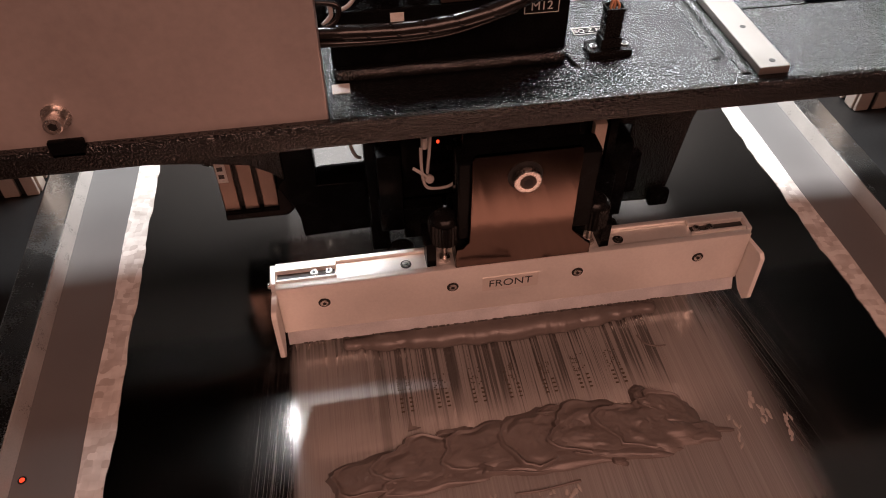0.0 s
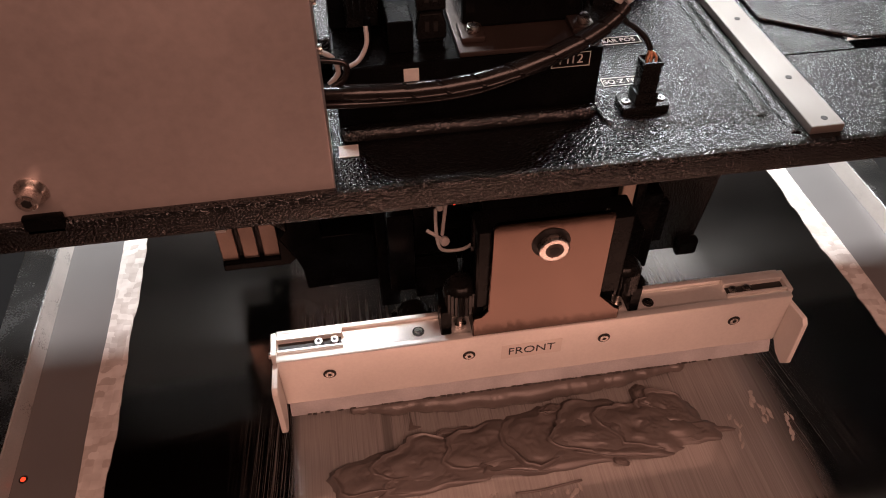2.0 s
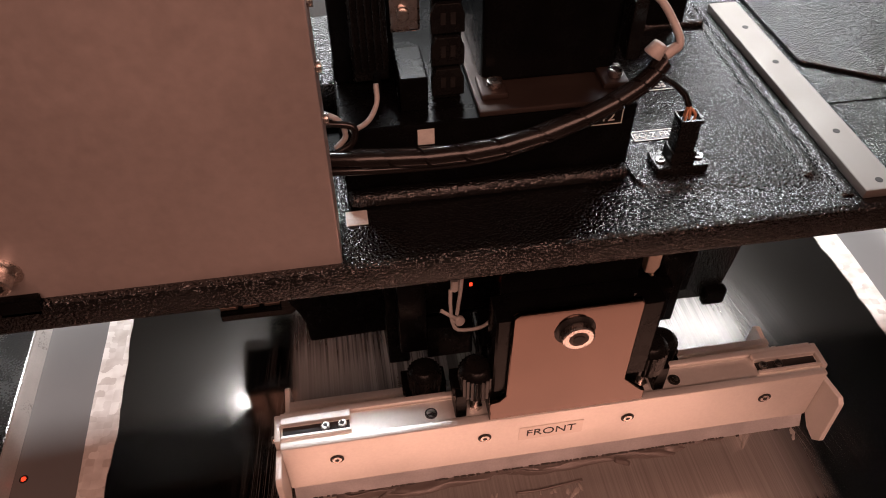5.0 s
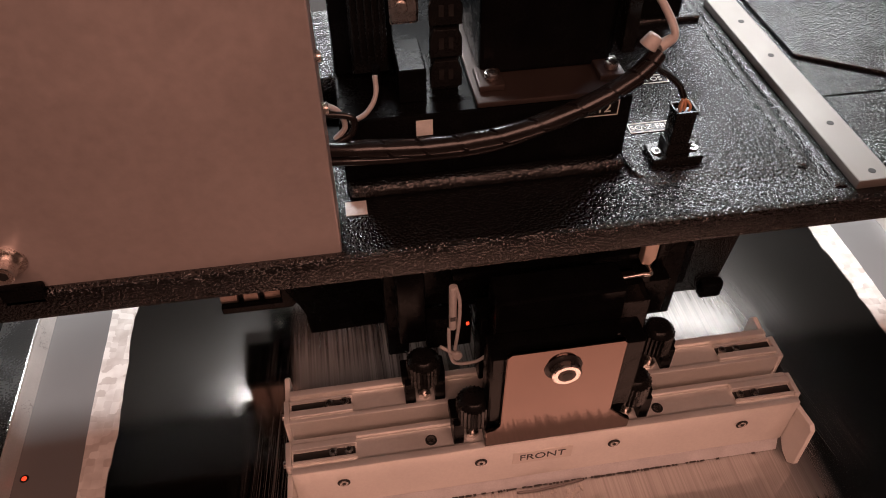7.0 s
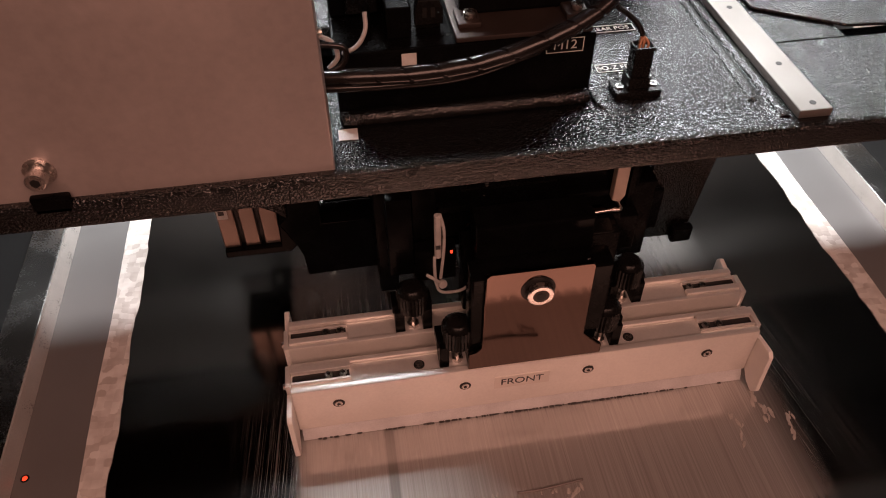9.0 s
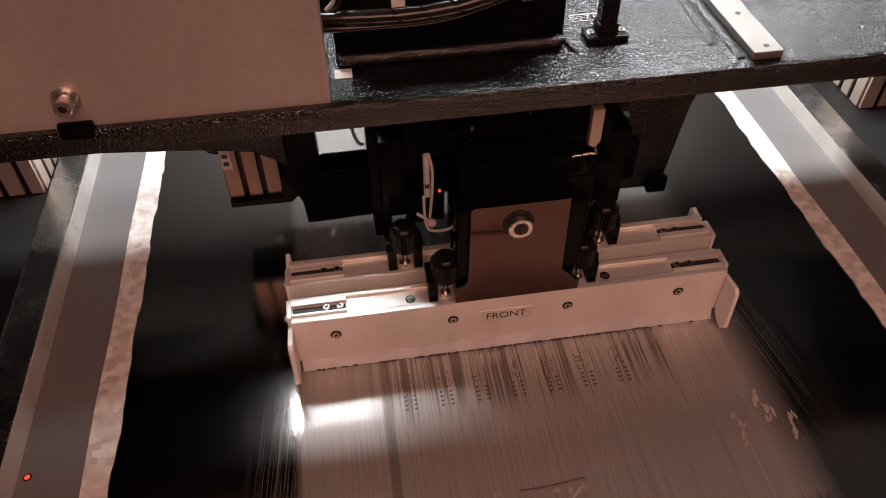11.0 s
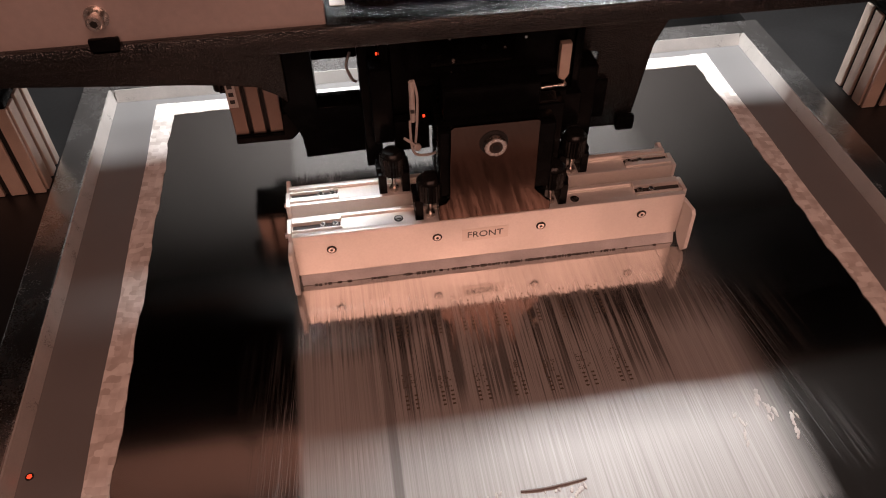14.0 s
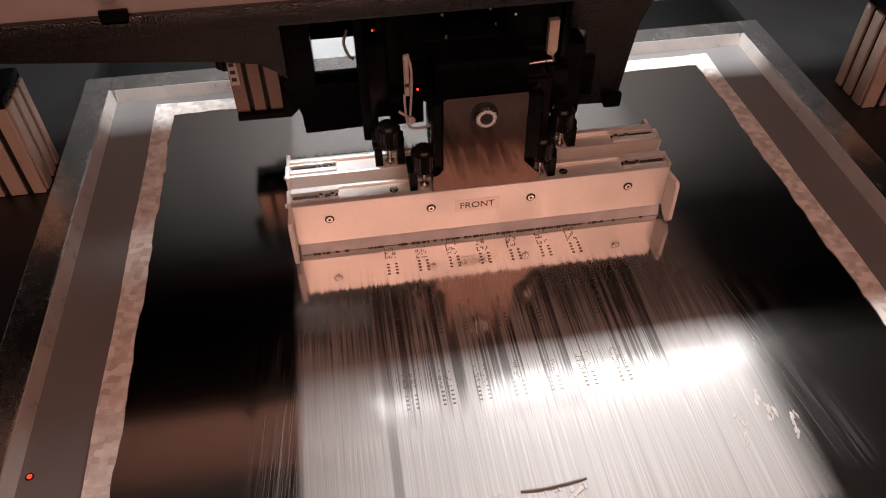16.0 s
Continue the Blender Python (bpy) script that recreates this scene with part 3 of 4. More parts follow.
# plug connector on the pad
plug = part("connector", box(0.1345, 0.1585, 0.3465, 0.360, 0.2143, 0.2185, 0.0006), BLACKPL, head, "black plug connector with orange wires")
part("connector_body", merge(box(0.1412, 0.1528, 0.349, 0.3595, 0.2185, 0.2245, 0.0006), box(0.1422, 0.1518, 0.350, 0.3585, 0.2245, 0.2395, 0.0006)), BLACKPL, plug)
part("connector_lip", merge(box(0.1418, 0.1522, 0.3496, 0.3505, 0.2395, 0.2412), box(0.1418, 0.1522, 0.3580, 0.3589, 0.2395, 0.2412),
                            box(0.1418, 0.1426, 0.3505, 0.3580, 0.2395, 0.2412), box(0.1514, 0.1522, 0.3505, 0.3580, 0.2395, 0.2412)), BLACKPL, plug)
for x in (0.1380, 0.1557):
    part("connector_screw", cyl((x, 0.3528, 0.2185), (0, 0, 1), 0.0023, 0.0009, seg=22, bevel=0.0003), SCREW, plug)
    part("hex_socket", cyl((x, 0.3528, 0.2193), (0, 0, 1), 0.0012, 0.0003, seg=6), SOCKET, plug)
for i, (x, y) in enumerate(((0.1445, 0.3525), (0.1468, 0.3538), (0.1490, 0.3530), (0.1455, 0.3555), (0.1482, 0.3560))):
    part("orange_wire", tube([(x, y, 0.2396), (x + 0.0004, y + 0.0006, 0.2418), (0.1472 + (x - 0.147) * 0.4, y * 0.5 + 0.3575 * 0.5, 0.2440)], 0.00065, 8), COPPER, plug)
# lettered strips on the pad
for x0, x1, y0, words in ((0.1335, 0.1560, 0.3725, "SQ-Z FRT"), (0.1400, 0.1680, 0.4125, "REAR POS")):
    lab = part("worn_label", box(x0, x1, y0, y0 + 0.0075, 0.2144, 0.2149), BLACKPL, head, "black label lettered in worn white")
    for a, b, c, d in ((x0, x1, y0, y0 + 0.0005), (x0, x1, y0 + 0.007, y0 + 0.0075), (x0, x0 + 0.0005, y0, y0 + 0.0075), (x1 - 0.0005, x1, y0, y0 + 0.0075)):
        part("border", box(a, b, c, d, 0.2149, 0.2151), WHITEINK, lab)
    lettering(words, 0.0052 if len(words) > 8 else 0.0050, WHITEINK, lab, pose((x0 + x1) / 2, y0 + 0.00375, 0.2150))

# carriage below the beam
carriage = part("carriage", merge(box(0.022, 0.1735, 0.395, 0.47, 0.075, 0.1918, 0.002), box(0.03, 0.165, 0.374, 0.3948, 0.105, 0.1918, 0.0015)), BLACK, head)
for b6 in ((0.024, 0.030, 0.372, 0.394, 0.10, 0.19), (0.165, 0.171, 0.372, 0.394, 0.10, 0.19)):
    part("guide_rail", box(*b6, 0.0008), BLACK, carriage)
part("cross_bar", box(0.112, 0.160, 0.364, 0.3735, 0.112, 0.1195, 0.0012), BLACK, carriage)
part("handle", tube([(0.1174, 0.3735, 0.1225), (0.1180, 0.3600, 0.1235), (0.1260, 0.3595, 0.1245), (0.1490, 0.3595, 0.1262), (0.1565, 0.3600, 0.1262), (0.1570, 0.3735, 0.1240)], 0.0011, 10), SCREW, carriage, "thin bright wire handle")
part("ledge", box(0.046, 0.150, 0.366, 0.3735, 0.132, 0.137, 0.0008), BLACK, carriage)
for x, z in ((0.062, 0.168), (0.066, 0.150), (0.095, 0.170), (0.098, 0.155), (0.083, 0.162), (0.086, 0.128)):
    part("small_screw", cyl((x, 0.3735, z), (0, -1, 0), 0.0017, 0.0012, seg=16, bevel=0.0003), BLACKPL, carriage)
# black slide frames that close the gaps between the cheeks and the carriage
part("slide_frame", merge(box(0.0085, 0.0218, 0.384, 0.4190, 0.050, 0.1915, 0.0012), box(0.0150, 0.0300, 0.362, 0.3838, 0.088, 0.1500, 0.0010)), BLACK, carriage)
part("slide_frame", merge(box(0.1660, 0.1900, 0.384, 0.4060, 0.058, 0.1240, 0.0012), box(0.1520, 0.1720, 0.364, 0.3838, 0.086, 0.1150, 0.0010)), BLACK, carriage)
part("slide_stop", box(0.0302, 0.0565, 0.3640, 0.3735, 0.0780, 0.1045, 0.0010), BLACK, carriage)
part("slide_lip", box(0.0690, 0.1460, 0.3405, 0.3520, 0.1262, 0.1278, 0.0004), BLACKPL, carriage)
part("upper_rib", box(0.0600, 0.1180, 0.3700, 0.3735, 0.1440, 0.1458, 0.0004), BLACKPL, carriage)
for x, z in ((0.0735, 0.1640), (0.0760, 0.1465), (0.0745, 0.1360), (0.1085, 0.1655), (0.1130, 0.1530), (0.1280, 0.1600)):
    part("small_screw", cyl((x, 0.3735, z), (0, -1, 0), 0.0013, 0.0010, seg=14, bevel=0.0003), SCREW, carriage)
housing = part("rear_housing", box(-0.09, 0.22, 0.475, 0.56, 0.095, 0.1916, 0.002), BLACK, head)
for x, y in ((-0.082, 0.485), (-0.082, 0.545), (-0.03, 0.485), (-0.03, 0.545), (0.05, 0.485)):
    part("housing_screw", cyl((x, y, 0.0952), (0, 0, -1), 0.0025, 0.0015, seg=18, bevel=0.0003), SCREW, housing)
# left cheek: an arm with a window, ending in a ribbed air cylinder
left_cheek = part("left_cheek", merge(extrude_outline([(-0.0405, 0.0375), (0.0215, 0.0395), (0.0215, 0.0855), (-0.0255, 0.0855), (-0.0255, 0.1415), (-0.0255, 0.1918), (-0.0475, 0.1918), (-0.0475, 0.096), (-0.054, 0.0885), (-0.0445, 0.067), (-0.0415, 0.057)], "y", 0.4195, 0.442, 0.0012),
                                      box(-0.0255, 0.0215, 0.4195, 0.442, 0.143, 0.1918)), BLACK, head)
part("arm", extrude_outline([(-0.0985, 0.041), (-0.052, 0.0405), (-0.0465, 0.046), (-0.0405, 0.053), (-0.0405, 0.068), (-0.0575, 0.068), (-0.0585, 0.0475), (-0.0985, 0.0475)], "y", 0.4425, 0.482, 0.001), BLACK, left_cheek)
part("window_sill", box(-0.0255, 0.0215, 0.4425, 0.4615, 0.058, 0.071, 0.001), BLACK, left_cheek)
part("grey_cable", tube([(0.004, 0.418, 0.134), (0.0005, 0.414, 0.125), (0.0035, 0.4145, 0.113), (0.0065, 0.418, 0.108)], 0.0012, 8), WIRE, left_cheek)
# the dark body stands for shade in the grooves between its ribs
cylinder = part("air_cylinder", box(-0.097, -0.0585, 0.4495, 0.476, 0.0478, 0.125, 0.0008), SOCKET, head, "ribbed aluminium air cylinder")
for x0, x1 in ((-0.0985, -0.0865), (-0.0835, -0.0725), (-0.0695, -0.0575)):
    part("rib", box(x0, x1, 0.446, 0.4494, 0.0478, 0.125, 0.0008), FIN, cylinder)
part("cylinder_label", box(-0.0978, -0.0905, 0.4455, 0.4459, 0.076, 0.118), WHITEINK, cylinder, "pale label strip with dark bars")
for i in range(5):
    part("bar", box(-0.0965, -0.0925, 0.4452, 0.4455, 0.080 + i * 0.007, 0.0835 + i * 0.007), INK, cylinder)
part("air_fitting", merge(cyl((-0.104, 0.456, 0.088), (0, 0, 1), 0.0048, 0.030, seg=18, bevel=0.0008), cyl((-0.104, 0.456, 0.089), (1, 0, 0), 0.0042, 0.0075, seg=18)), BLACKPL, cylinder)
part("air_hose", tube([(-0.104, 0.456, 0.117), (-0.1035, 0.4565, 0.14), (-0.098, 0.457, 0.17), (-0.094, 0.458, 0.1915)], 0.003, 10), HOSE, cylinder)
# right cheek with a rounded shoulder under the beam
right_outline = [(0.176, 0.123), (0.1965, 0.1215), (0.1965, 0.094), (0.176, 0.0955), (0.176, 0.0495), (0.2335, 0.0480), (0.2335, 0.058), (0.2385, 0.100)]
right_outline += [(0.2385 + 0.066 * (1 - math.cos(a)), 0.100 + 0.078 * math.sin(a)) for a in (0.3, 0.6, 0.9, 1.2, 1.45)] + [(0.36, 0.1918), (0.176, 0.1918)]
right_cheek = part("right_cheek", extrude_outline(right_outline, "y", 0.4065, 0.432, 0.0014), CRACKLE, head)
part("cheek_lug", box(0.219, 0.2345, 0.399, 0.4062, 0.048, 0.062, 0.002), BLACK, right_cheek)
part("cheek_plate", box(0.177, 0.207, 0.4030, 0.4062, 0.062, 0.098, 0.001), BLACK, right_cheek)
part("bright_bracket", extrude_outline([(0.1525, 0.128), (0.1575, 0.126), (0.1605, 0.131), (0.1605, 0.156), (0.1525, 0.156)], "y", 0.3655, 0.3715, 0.0006), CLAMP, right_cheek)
left_outline = [(-0.0475, 0.1918), (-0.0475, 0.093), (-0.0555, 0.1007), (-0.0697, 0.1095), (-0.0932, 0.1134), (-0.1187, 0.1165), (-0.27, 0.130), (-0.62, 0.165), (-0.62, 0.1918)]
part("left_shoulder", extrude_outline(left_outline, "y", 0.4195, 0.442, 0.001), CRACKLE, left_cheek)
REDGLOW, nt_, b_ = nodes_of("red_led_and_spot_glow")
b_.inputs["Base Color"].default_value = (0.5, 0.03, 0.02, 1)
b_.inputs["Emission Color"].default_value = (1.0, 0.06, 0.02, 1)
b_.inputs["Emission Strength"].default_value = 1.6
part("red_led", box(0.0215, 0.0235, 0.3935, 0.3948, 0.143, 0.1455, 0.0003), REDGLOW, carriage, "small red indicator light")

# ---------- squeegees ----------
MIRROR = 0.676  # the rear squeegee is the front one turned about in y


def turned(bm, back):
    if back:
        for v in bm.verts:
            v.co.y = MIRROR - v.co.y
        bmesh.ops.reverse_faces(bm, faces=bm.faces[:])
    return bm


def knob_post(sq, x, y, z, tall):
    """A knurled thumb nut on a threaded rod between two clevis plates."""
    part("rod", cyl((x, y, z), (0, 0, 1), 0.0018, 0.022, seg=14), SCREW, sq)
    part("rod_nut", cyl((x, y, z), (0, 0, 1), 0.0038, 0.0028, seg=6), SCREW, sq)
    for side in (-1, 1):
        c = x + side * 0.0088
        part("clevis", merge(box(c - 0.0030, c + 0.0030, y - 0.0055, y + 0.009, z - 0.0015, z + 0.0195, 0.0006),
                             box(c - 0.0042, c + 0.0034, y - 0.0025, y + 0.010, z + 0.0155, z + 0.0235, 0.0008)), BLACK, sq)
    n = 26
    pts = []
    for i in range(n * 2):
        r = 0.0098 if i % 2 else 0.0090
        pts.append((x + r * math.cos(math.pi * i / n), y + r * math.sin(math.pi * i / n)))
    knob = part("knob", extrude_outline(pts, "z", z + 0.0185, z + 0.0185 + tall), BLACKPL, sq, "black knurled thumb knob", smooth=False)
    part("knob_cap", cyl((x, y, z + 0.0185 + tall), (0, 0, 1), 0.0094, 0.0040, 0.0062, 26, 0.0008), BLACKPL, knob)
    part("knob_neck", cyl((x, y, z + 0.0145), (0, 0, 1), 0.0034, 0.004, seg=16), SCREW, knob)


def squeegee(name, label, back=False):
    """Holder, clamp bar, blade, guards and fastenings, standing at the print head's place with the blade's tip at z = 0."""
    sq = thing(name, label, "squeegee")

    def piece(kind, bm, material, parent, text=""):
        return part(kind, turned(bm, back), material, parent, text)
    holder = piece("holder", box(-0.0535, 0.247, 0.3115, 0.3160, 0.0088, 0.0495, 0.0006), ALU, sq, "matt aluminium face plate")
    piece("clamp_bar", box(-0.0535, 0.247, 0.3162, 0.3305, 0.014, 0.0468, 0.0007), ALU, sq)
    piece("back_bar", box(-0.0535, 0.247, 0.3307, 0.3340, 0.012, 0.0490, 0.0006), ALU, sq)
    piece("blade", extrude_outline([(0.3086, 0.0004), (0.3094, 0.0003), (0.3128, 0.0087), (0.3116, 0.0087)], "x", -0.052, 0.2455), BLADE, sq, "bright spring-steel blade")
    for x in (-0.026, 0.0537, 0.134, 0.2143):
        bolt = piece("face_bolt", cyl((x, 0.3116, 0.0335), (0, -1, 0), 0.0037, 0.0006, seg=26, bevel=0.0002), SOCKET, holder)
        piece("bolt_head", cyl((x, 0.3109, 0.0335), (0, -1, 0), 0.0025, 0.0004, seg=24), SCREW, holder)
        piece("hex_socket", cyl((x, 0.3105, 0.0335), (0, -1, 0), 0.0012, 0.0002, seg=6), SOCKET, holder)
    for x in (0.0262, 0.1622):
        piece("threaded_hole", cyl((x, 0.3226, 0.0466), (0, 0, 1), 0.0034, 0.0005, seg=24), SOCKET, sq)
        piece("hole_rim", cyl((x, 0.3229, 0.0470), (0, 0, 1), 0.0024, 0.0003, seg=24), SCREW, sq)
    for x0, x1, s in ((-0.0533, -0.0165, 1), (0.2100, 0.2468, -1)):
        clip = piece("end_clip", merge(box(x0, x1, 0.3262, 0.3304, 0.0470, 0.0502, 0.0004), box(x0, x1, 0.3185, 0.3200, 0.0470, 0.0492, 0.0003)), ALU, sq)
        piece("clip_slot", box(x0 + 0.0008, x1 - 0.0008, 0.3203, 0.3258, 0.0466, 0.0472), SOCKET, clip)
        for k in (0.0045, 0.0135):
            xx = x1 - k if s > 0 else x0 + k
            piece("clip_screw", cyl((xx, 0.3231, 0.0472), (0, 0, 1), 0.0024, 0.0022, seg=20, bevel=0.0004), SCREW, clip)
            piece("hex_socket", cyl((xx, 0.3231, 0.0493), (0, 0, 1), 0.0012, 0.0003, seg=6), SOCKET, clip)
        gx = -0.0568 if s > 0 else 0.2474
        guard = piece("end_guard", extrude_outline([(0.3168, 0.0415), (0.2985, 0.0445), (0.2955, 0.0415), (0.2940, 0.0070), (0.2985, 0.0012), (0.3060, 0.0030), (0.3168, 0.0135)], "x", gx, gx + 0.0032, 0.0006), WHITE, sq, "white plastic end guard")
        piece("guard_pin", cyl((gx if s > 0 else gx + 0.0032, 0.3235, 0.041), (-s, 0, 0), 0.002, 0.0022, seg=16, bevel=0.0004), SCREW, guard)
        piece("end_cap", box(gx, gx + 0.0032, 0.3175, 0.3335, 0.020, 0.0485, 0.0006), ALU, sq)
    return sq


def paste_residue(seed):
    """Ragged crumbs of paste left along the blade's tip."""
    rng = random.Random(seed)
    bms = []
    x = -0.045
    while x < 0.240:
        w = rng.uniform(0.0008, 0.0042)
        if rng.random() < (0.85 if 0.0 < x < 0.20 else 0.35):
            bms.append(box(x, x + w, 0.3074 + rng.uniform(0, 0.0006), 0.3088, 0.0002, 0.0004 + rng.uniform(0.0002, 0.0007), 0.0001, 1))
        x += w + rng.uniform(0, 0.0012)
    return merge(*bms)


front = squeegee("front_squeegee", "aluminium squeegee holder lettered FRONT, with steel blade and knobs")
tag = part("name_label", box(0.0727, 0.1085, 0.3111, 0.3114, 0.0262, 0.0382), LABEL, front, "pale film label lettered FRONT")
lettering("FRONT", 0.0086, INK, tag, pose(0.0905, 0.3110, 0.0322) @ FACE_FRONT)
for x in (0.0505, 0.1425):
    knob_post(front, x, 0.3235, 0.0468, 0.0155)
# slotted front plate that carries the holder, with its bolt
ring = [(0.0555, 0.0497), (0.1395, 0.0497), (0.1395, 0.058), (0.1365, 0.060), (0.1265, 0.0715), (0.1262, 0.1315), (0.1245, 0.1335), (0.0665, 0.1335), (0.0640, 0.1310), (0.0635, 0.0705), (0.0600, 0.066), (0.0555, 0.0650)]
front_plate = part("front_plate", extrude_outline(ring, "y", 0.3117, 0.3145, 0.0006), PLATE, front, "smooth metal front plate")
part("bolt_hole", cyl((0.0940, 0.3117, 0.1178), (0, -1, 0), 0.0100, 0.0003, seg=36), SOCKET, front_plate)
part("plate_bolt", cyl((0.0948, 0.3113, 0.1165), (0, -1, 0), 0.0080, 0.0042, seg=34, bevel=0.0009), SCREW, front_plate)
part("bolt_recess", cyl((0.0948, 0.3071, 0.1165), (0, -1, 0), 0.0047, 0.0002, seg=30), FLANGE, front_plate)
part("hex_socket", cyl((0.0948, 0.3069, 0.1165), (0, -1, 0), 0.0030, 0.0003, seg=6), SOCKET, front_plate)
slide = part("slide_block", merge(box(0.0565, 0.1385, 0.3147, 0.331, 0.070, 0.128, 0.0015), box(0.062, 0.130, 0.331, 0.351, 0.092, 0.150, 0.0015)), BLACK, front)
part("hook_screw", cyl((0.1247, 0.3205, 0.1244), (0.3, -0.6, 0.5), 0.0032, 0.0025, seg=20, bevel=0.0005), SCREW, slide)
part("hook_wire", tube([(0.1165, 0.318, 0.121), (0.1190, 0.316, 0.1245), (0.1230, 0.318, 0.1250)], 0.0010, 8), SCREW, slide)
part("cable_loop", tube([(0.0405, 0.3465, 0.1171), (0.0404, 0.3455, 0.1072), (0.0412, 0.3445, 0.0950), (0.0443, 0.344, 0.0885), (0.0539, 0.344, 0.0875), (0.0600, 0.3445, 0.0900), (0.0650, 0.346, 0.0950)], 0.0010, 8), WIRE, slide, "loop of loose pale cable")
part("cable_tag", merge(cyl((0.0428, 0.3475, 0.116), (0, 0, 1), 0.0021, 0.033, seg=14, bevel=0.0004), tube([(0.0440, 0.3470, 0.150), (0.0462, 0.346, 0.138), (0.0458, 0.346, 0.120), (0.0440, 0.3465, 0.098)], 0.0010, 8)), WIRE, slide, "pale cable with a white tag")
part("cable_tie", merge(cyl((0.0445, 0.346, 0.0945), (0.3, -1, 0.2), 0.0028, 0.003, seg=14, bevel=0.0006), tube([(0.0445, 0.3445, 0.0955), (0.040, 0.3445, 0.1000), (0.0355, 0.346, 0.1030)], 0.0010, 8)), WIRE, slide)
part("red_led", box(0.0495, 0.0511, 0.3440, 0.3448, 0.1208, 0.1230, 0.0003), REDGLOW, slide, "small red indicator light")
part("tag_bars", box(0.0412, 0.0440, 0.3452, 0.3456, 0.124, 0.127), INK, slide)

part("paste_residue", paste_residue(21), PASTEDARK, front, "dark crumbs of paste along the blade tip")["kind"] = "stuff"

rear = squeegee("rear_squeegee", "aluminium squeegee holder with steel blade behind the front one", True)
for x in (0.0265, 0.1660):
    knob_post(rear, x, 0.3515, 0.0468, 0.0155)
part("back_plate", extrude_outline([(0.062, 0.05), (0.150, 0.05), (0.150, 0.118), (0.147, 0.121), (0.065, 0.121), (0.062, 0.118)], "y", 0.3640, 0.3665, 0.0006), PLATE, rear, "smooth metal plate")
part("slide_block", box(0.058, 0.154, 0.3475, 0.3635, 0.060, 0.115, 0.001), BLACK, rear)

# ---------- solder paste ----------
def lobe(cx, cy, rx, ry, turn, height, seed, n=34, m=46):
    """A knife-spread lobe of paste: a low mound with a lifted rim, drawn-out folds and ragged edge."""
    rng = random.Random(seed)
    off = Vector((rng.uniform(0, 50), rng.uniform(0, 50), 0))
    lift_dir = rng.uniform(2.4, 3.9)
    bm = bmesh.new()
    rings = []
    ct, st = math.cos(radians(turn)), math.sin(radians(turn))
    for i in range(n + 1):
        u = i / n
        row = []
        for j in range(m):
            a = 2 * math.pi * j / m
            edge = 1 + 0.30 * noise.noise(Vector((math.cos(a) * 1.6, math.sin(a) * 1.6, 0)) + off) + 0.12 * noise.noise(Vector((math.cos(a) * 6, math.sin(a) * 6, 3)) + off)
            x, y = rx * edge * u * math.cos(a), ry * edge * u * math.sin(a)
            w = max(0.0, math.cos(a - lift_dir))
            body = 1 - u ** 4
            rim = math.exp(-((u - 0.88) / 0.06) ** 2) * w * 0.75
            fold = 0.05 * math.sin(14 * u + 4 * noise.noise(Vector((x * 60, y * 60, 1)) + off)) * u
            rip = 0.34 * noise.noise(Vector((x * 75, y * 130, 0)) + off) + 0.16 * abs(noise.noise(Vector((x * 190, y * 240, 7)) + off)) + 0.06 * noise.noise(Vector((x * 420, y * 420, 5)) + off)
            z = height * max(0.0, body * (0.66 + 0.25 * w * u) + rim + (fold + rip) * body)
            row.append(bm.verts.new((cx + x * ct - y * st, cy + x * st + y * ct, 0.0002 + z)))
            if i == 0:
                break
        rings.append(row)
    for j in range(m):
        bm.faces.new((rings[0][0], rings[1][j], rings[1][(j + 1) % m]))
    for a, b in zip(rings[1:], rings[2:]):
        for j in range(m):
            bm.faces.new((a[j], b[j], b[(j + 1) % m], a[(j + 1) % m]))
    return bm


paste = thing("solder_paste", "grey solder paste spread in overlapping lobes on the foil", "solder paste")
LOBES = ((-0.006, 0.2365, 0.032, 0.0150, 10, 0.0052, 1), (0.030, 0.2415, 0.040, 0.0175, 7, 0.0058, 2), (0.066, 0.2440, 0.034, 0.0185, 2, 0.0060, 3),
         (0.104, 0.2460, 0.036, 0.0215, 8, 0.0066, 5), (0.138, 0.2450, 0.033, 0.0225, -4, 0.0068, 6),
         (0.172, 0.2435, 0.036, 0.0200, -16, 0.0070, 7), (0.188, 0.2510, 0.024, 0.0140, -32, 0.0062, 8), (0.034, 0.2270, 0.044, 0.0070, 3, 0.0036, 9),
         (0.100, 0.2290, 0.046, 0.0085, -1, 0.0042, 10), (0.152, 0.2280, 0.036, 0.0070, -6, 0.0040, 11), (0.200, 0.2350, 0.020, 0.0090, -14, 0.0040, 12),
         (0.1765, 0.2635, 0.0080, 0.0120, 28, 0.0062, 13), (0.112, 0.2640, 0.0100, 0.0050, 14, 0.0056, 14), (0.045, 0.2590, 0.0140, 0.0024, 6, 0.0030, 16), (0.146, 0.2215, 0.0060, 0.0028, -30, 0.0034, 17))
for v in LOBES:
    part("lobe", lobe(*v), PASTE, paste)
part("spike", lobe(0.2165, 0.2335, 0.012, 0.0022, -10, 0.0022, 15, 14, 24), PASTE, paste)
part("fleck", extrude_outline([(0.0165, 0.2640), (0.0250, 0.2655), (0.0200, 0.2672), (0.0190, 0.2740)], "z", 0.0002, 0.0012), PASTE, paste)
part("fleck", tube([(0.1905, 0.3165, 0.0004), (0.1930, 0.3090, 0.0006), (0.2000, 0.3050, 0.0006), (0.2075, 0.3045, 0.0004)], 0.0007, 6), PASTE, paste)


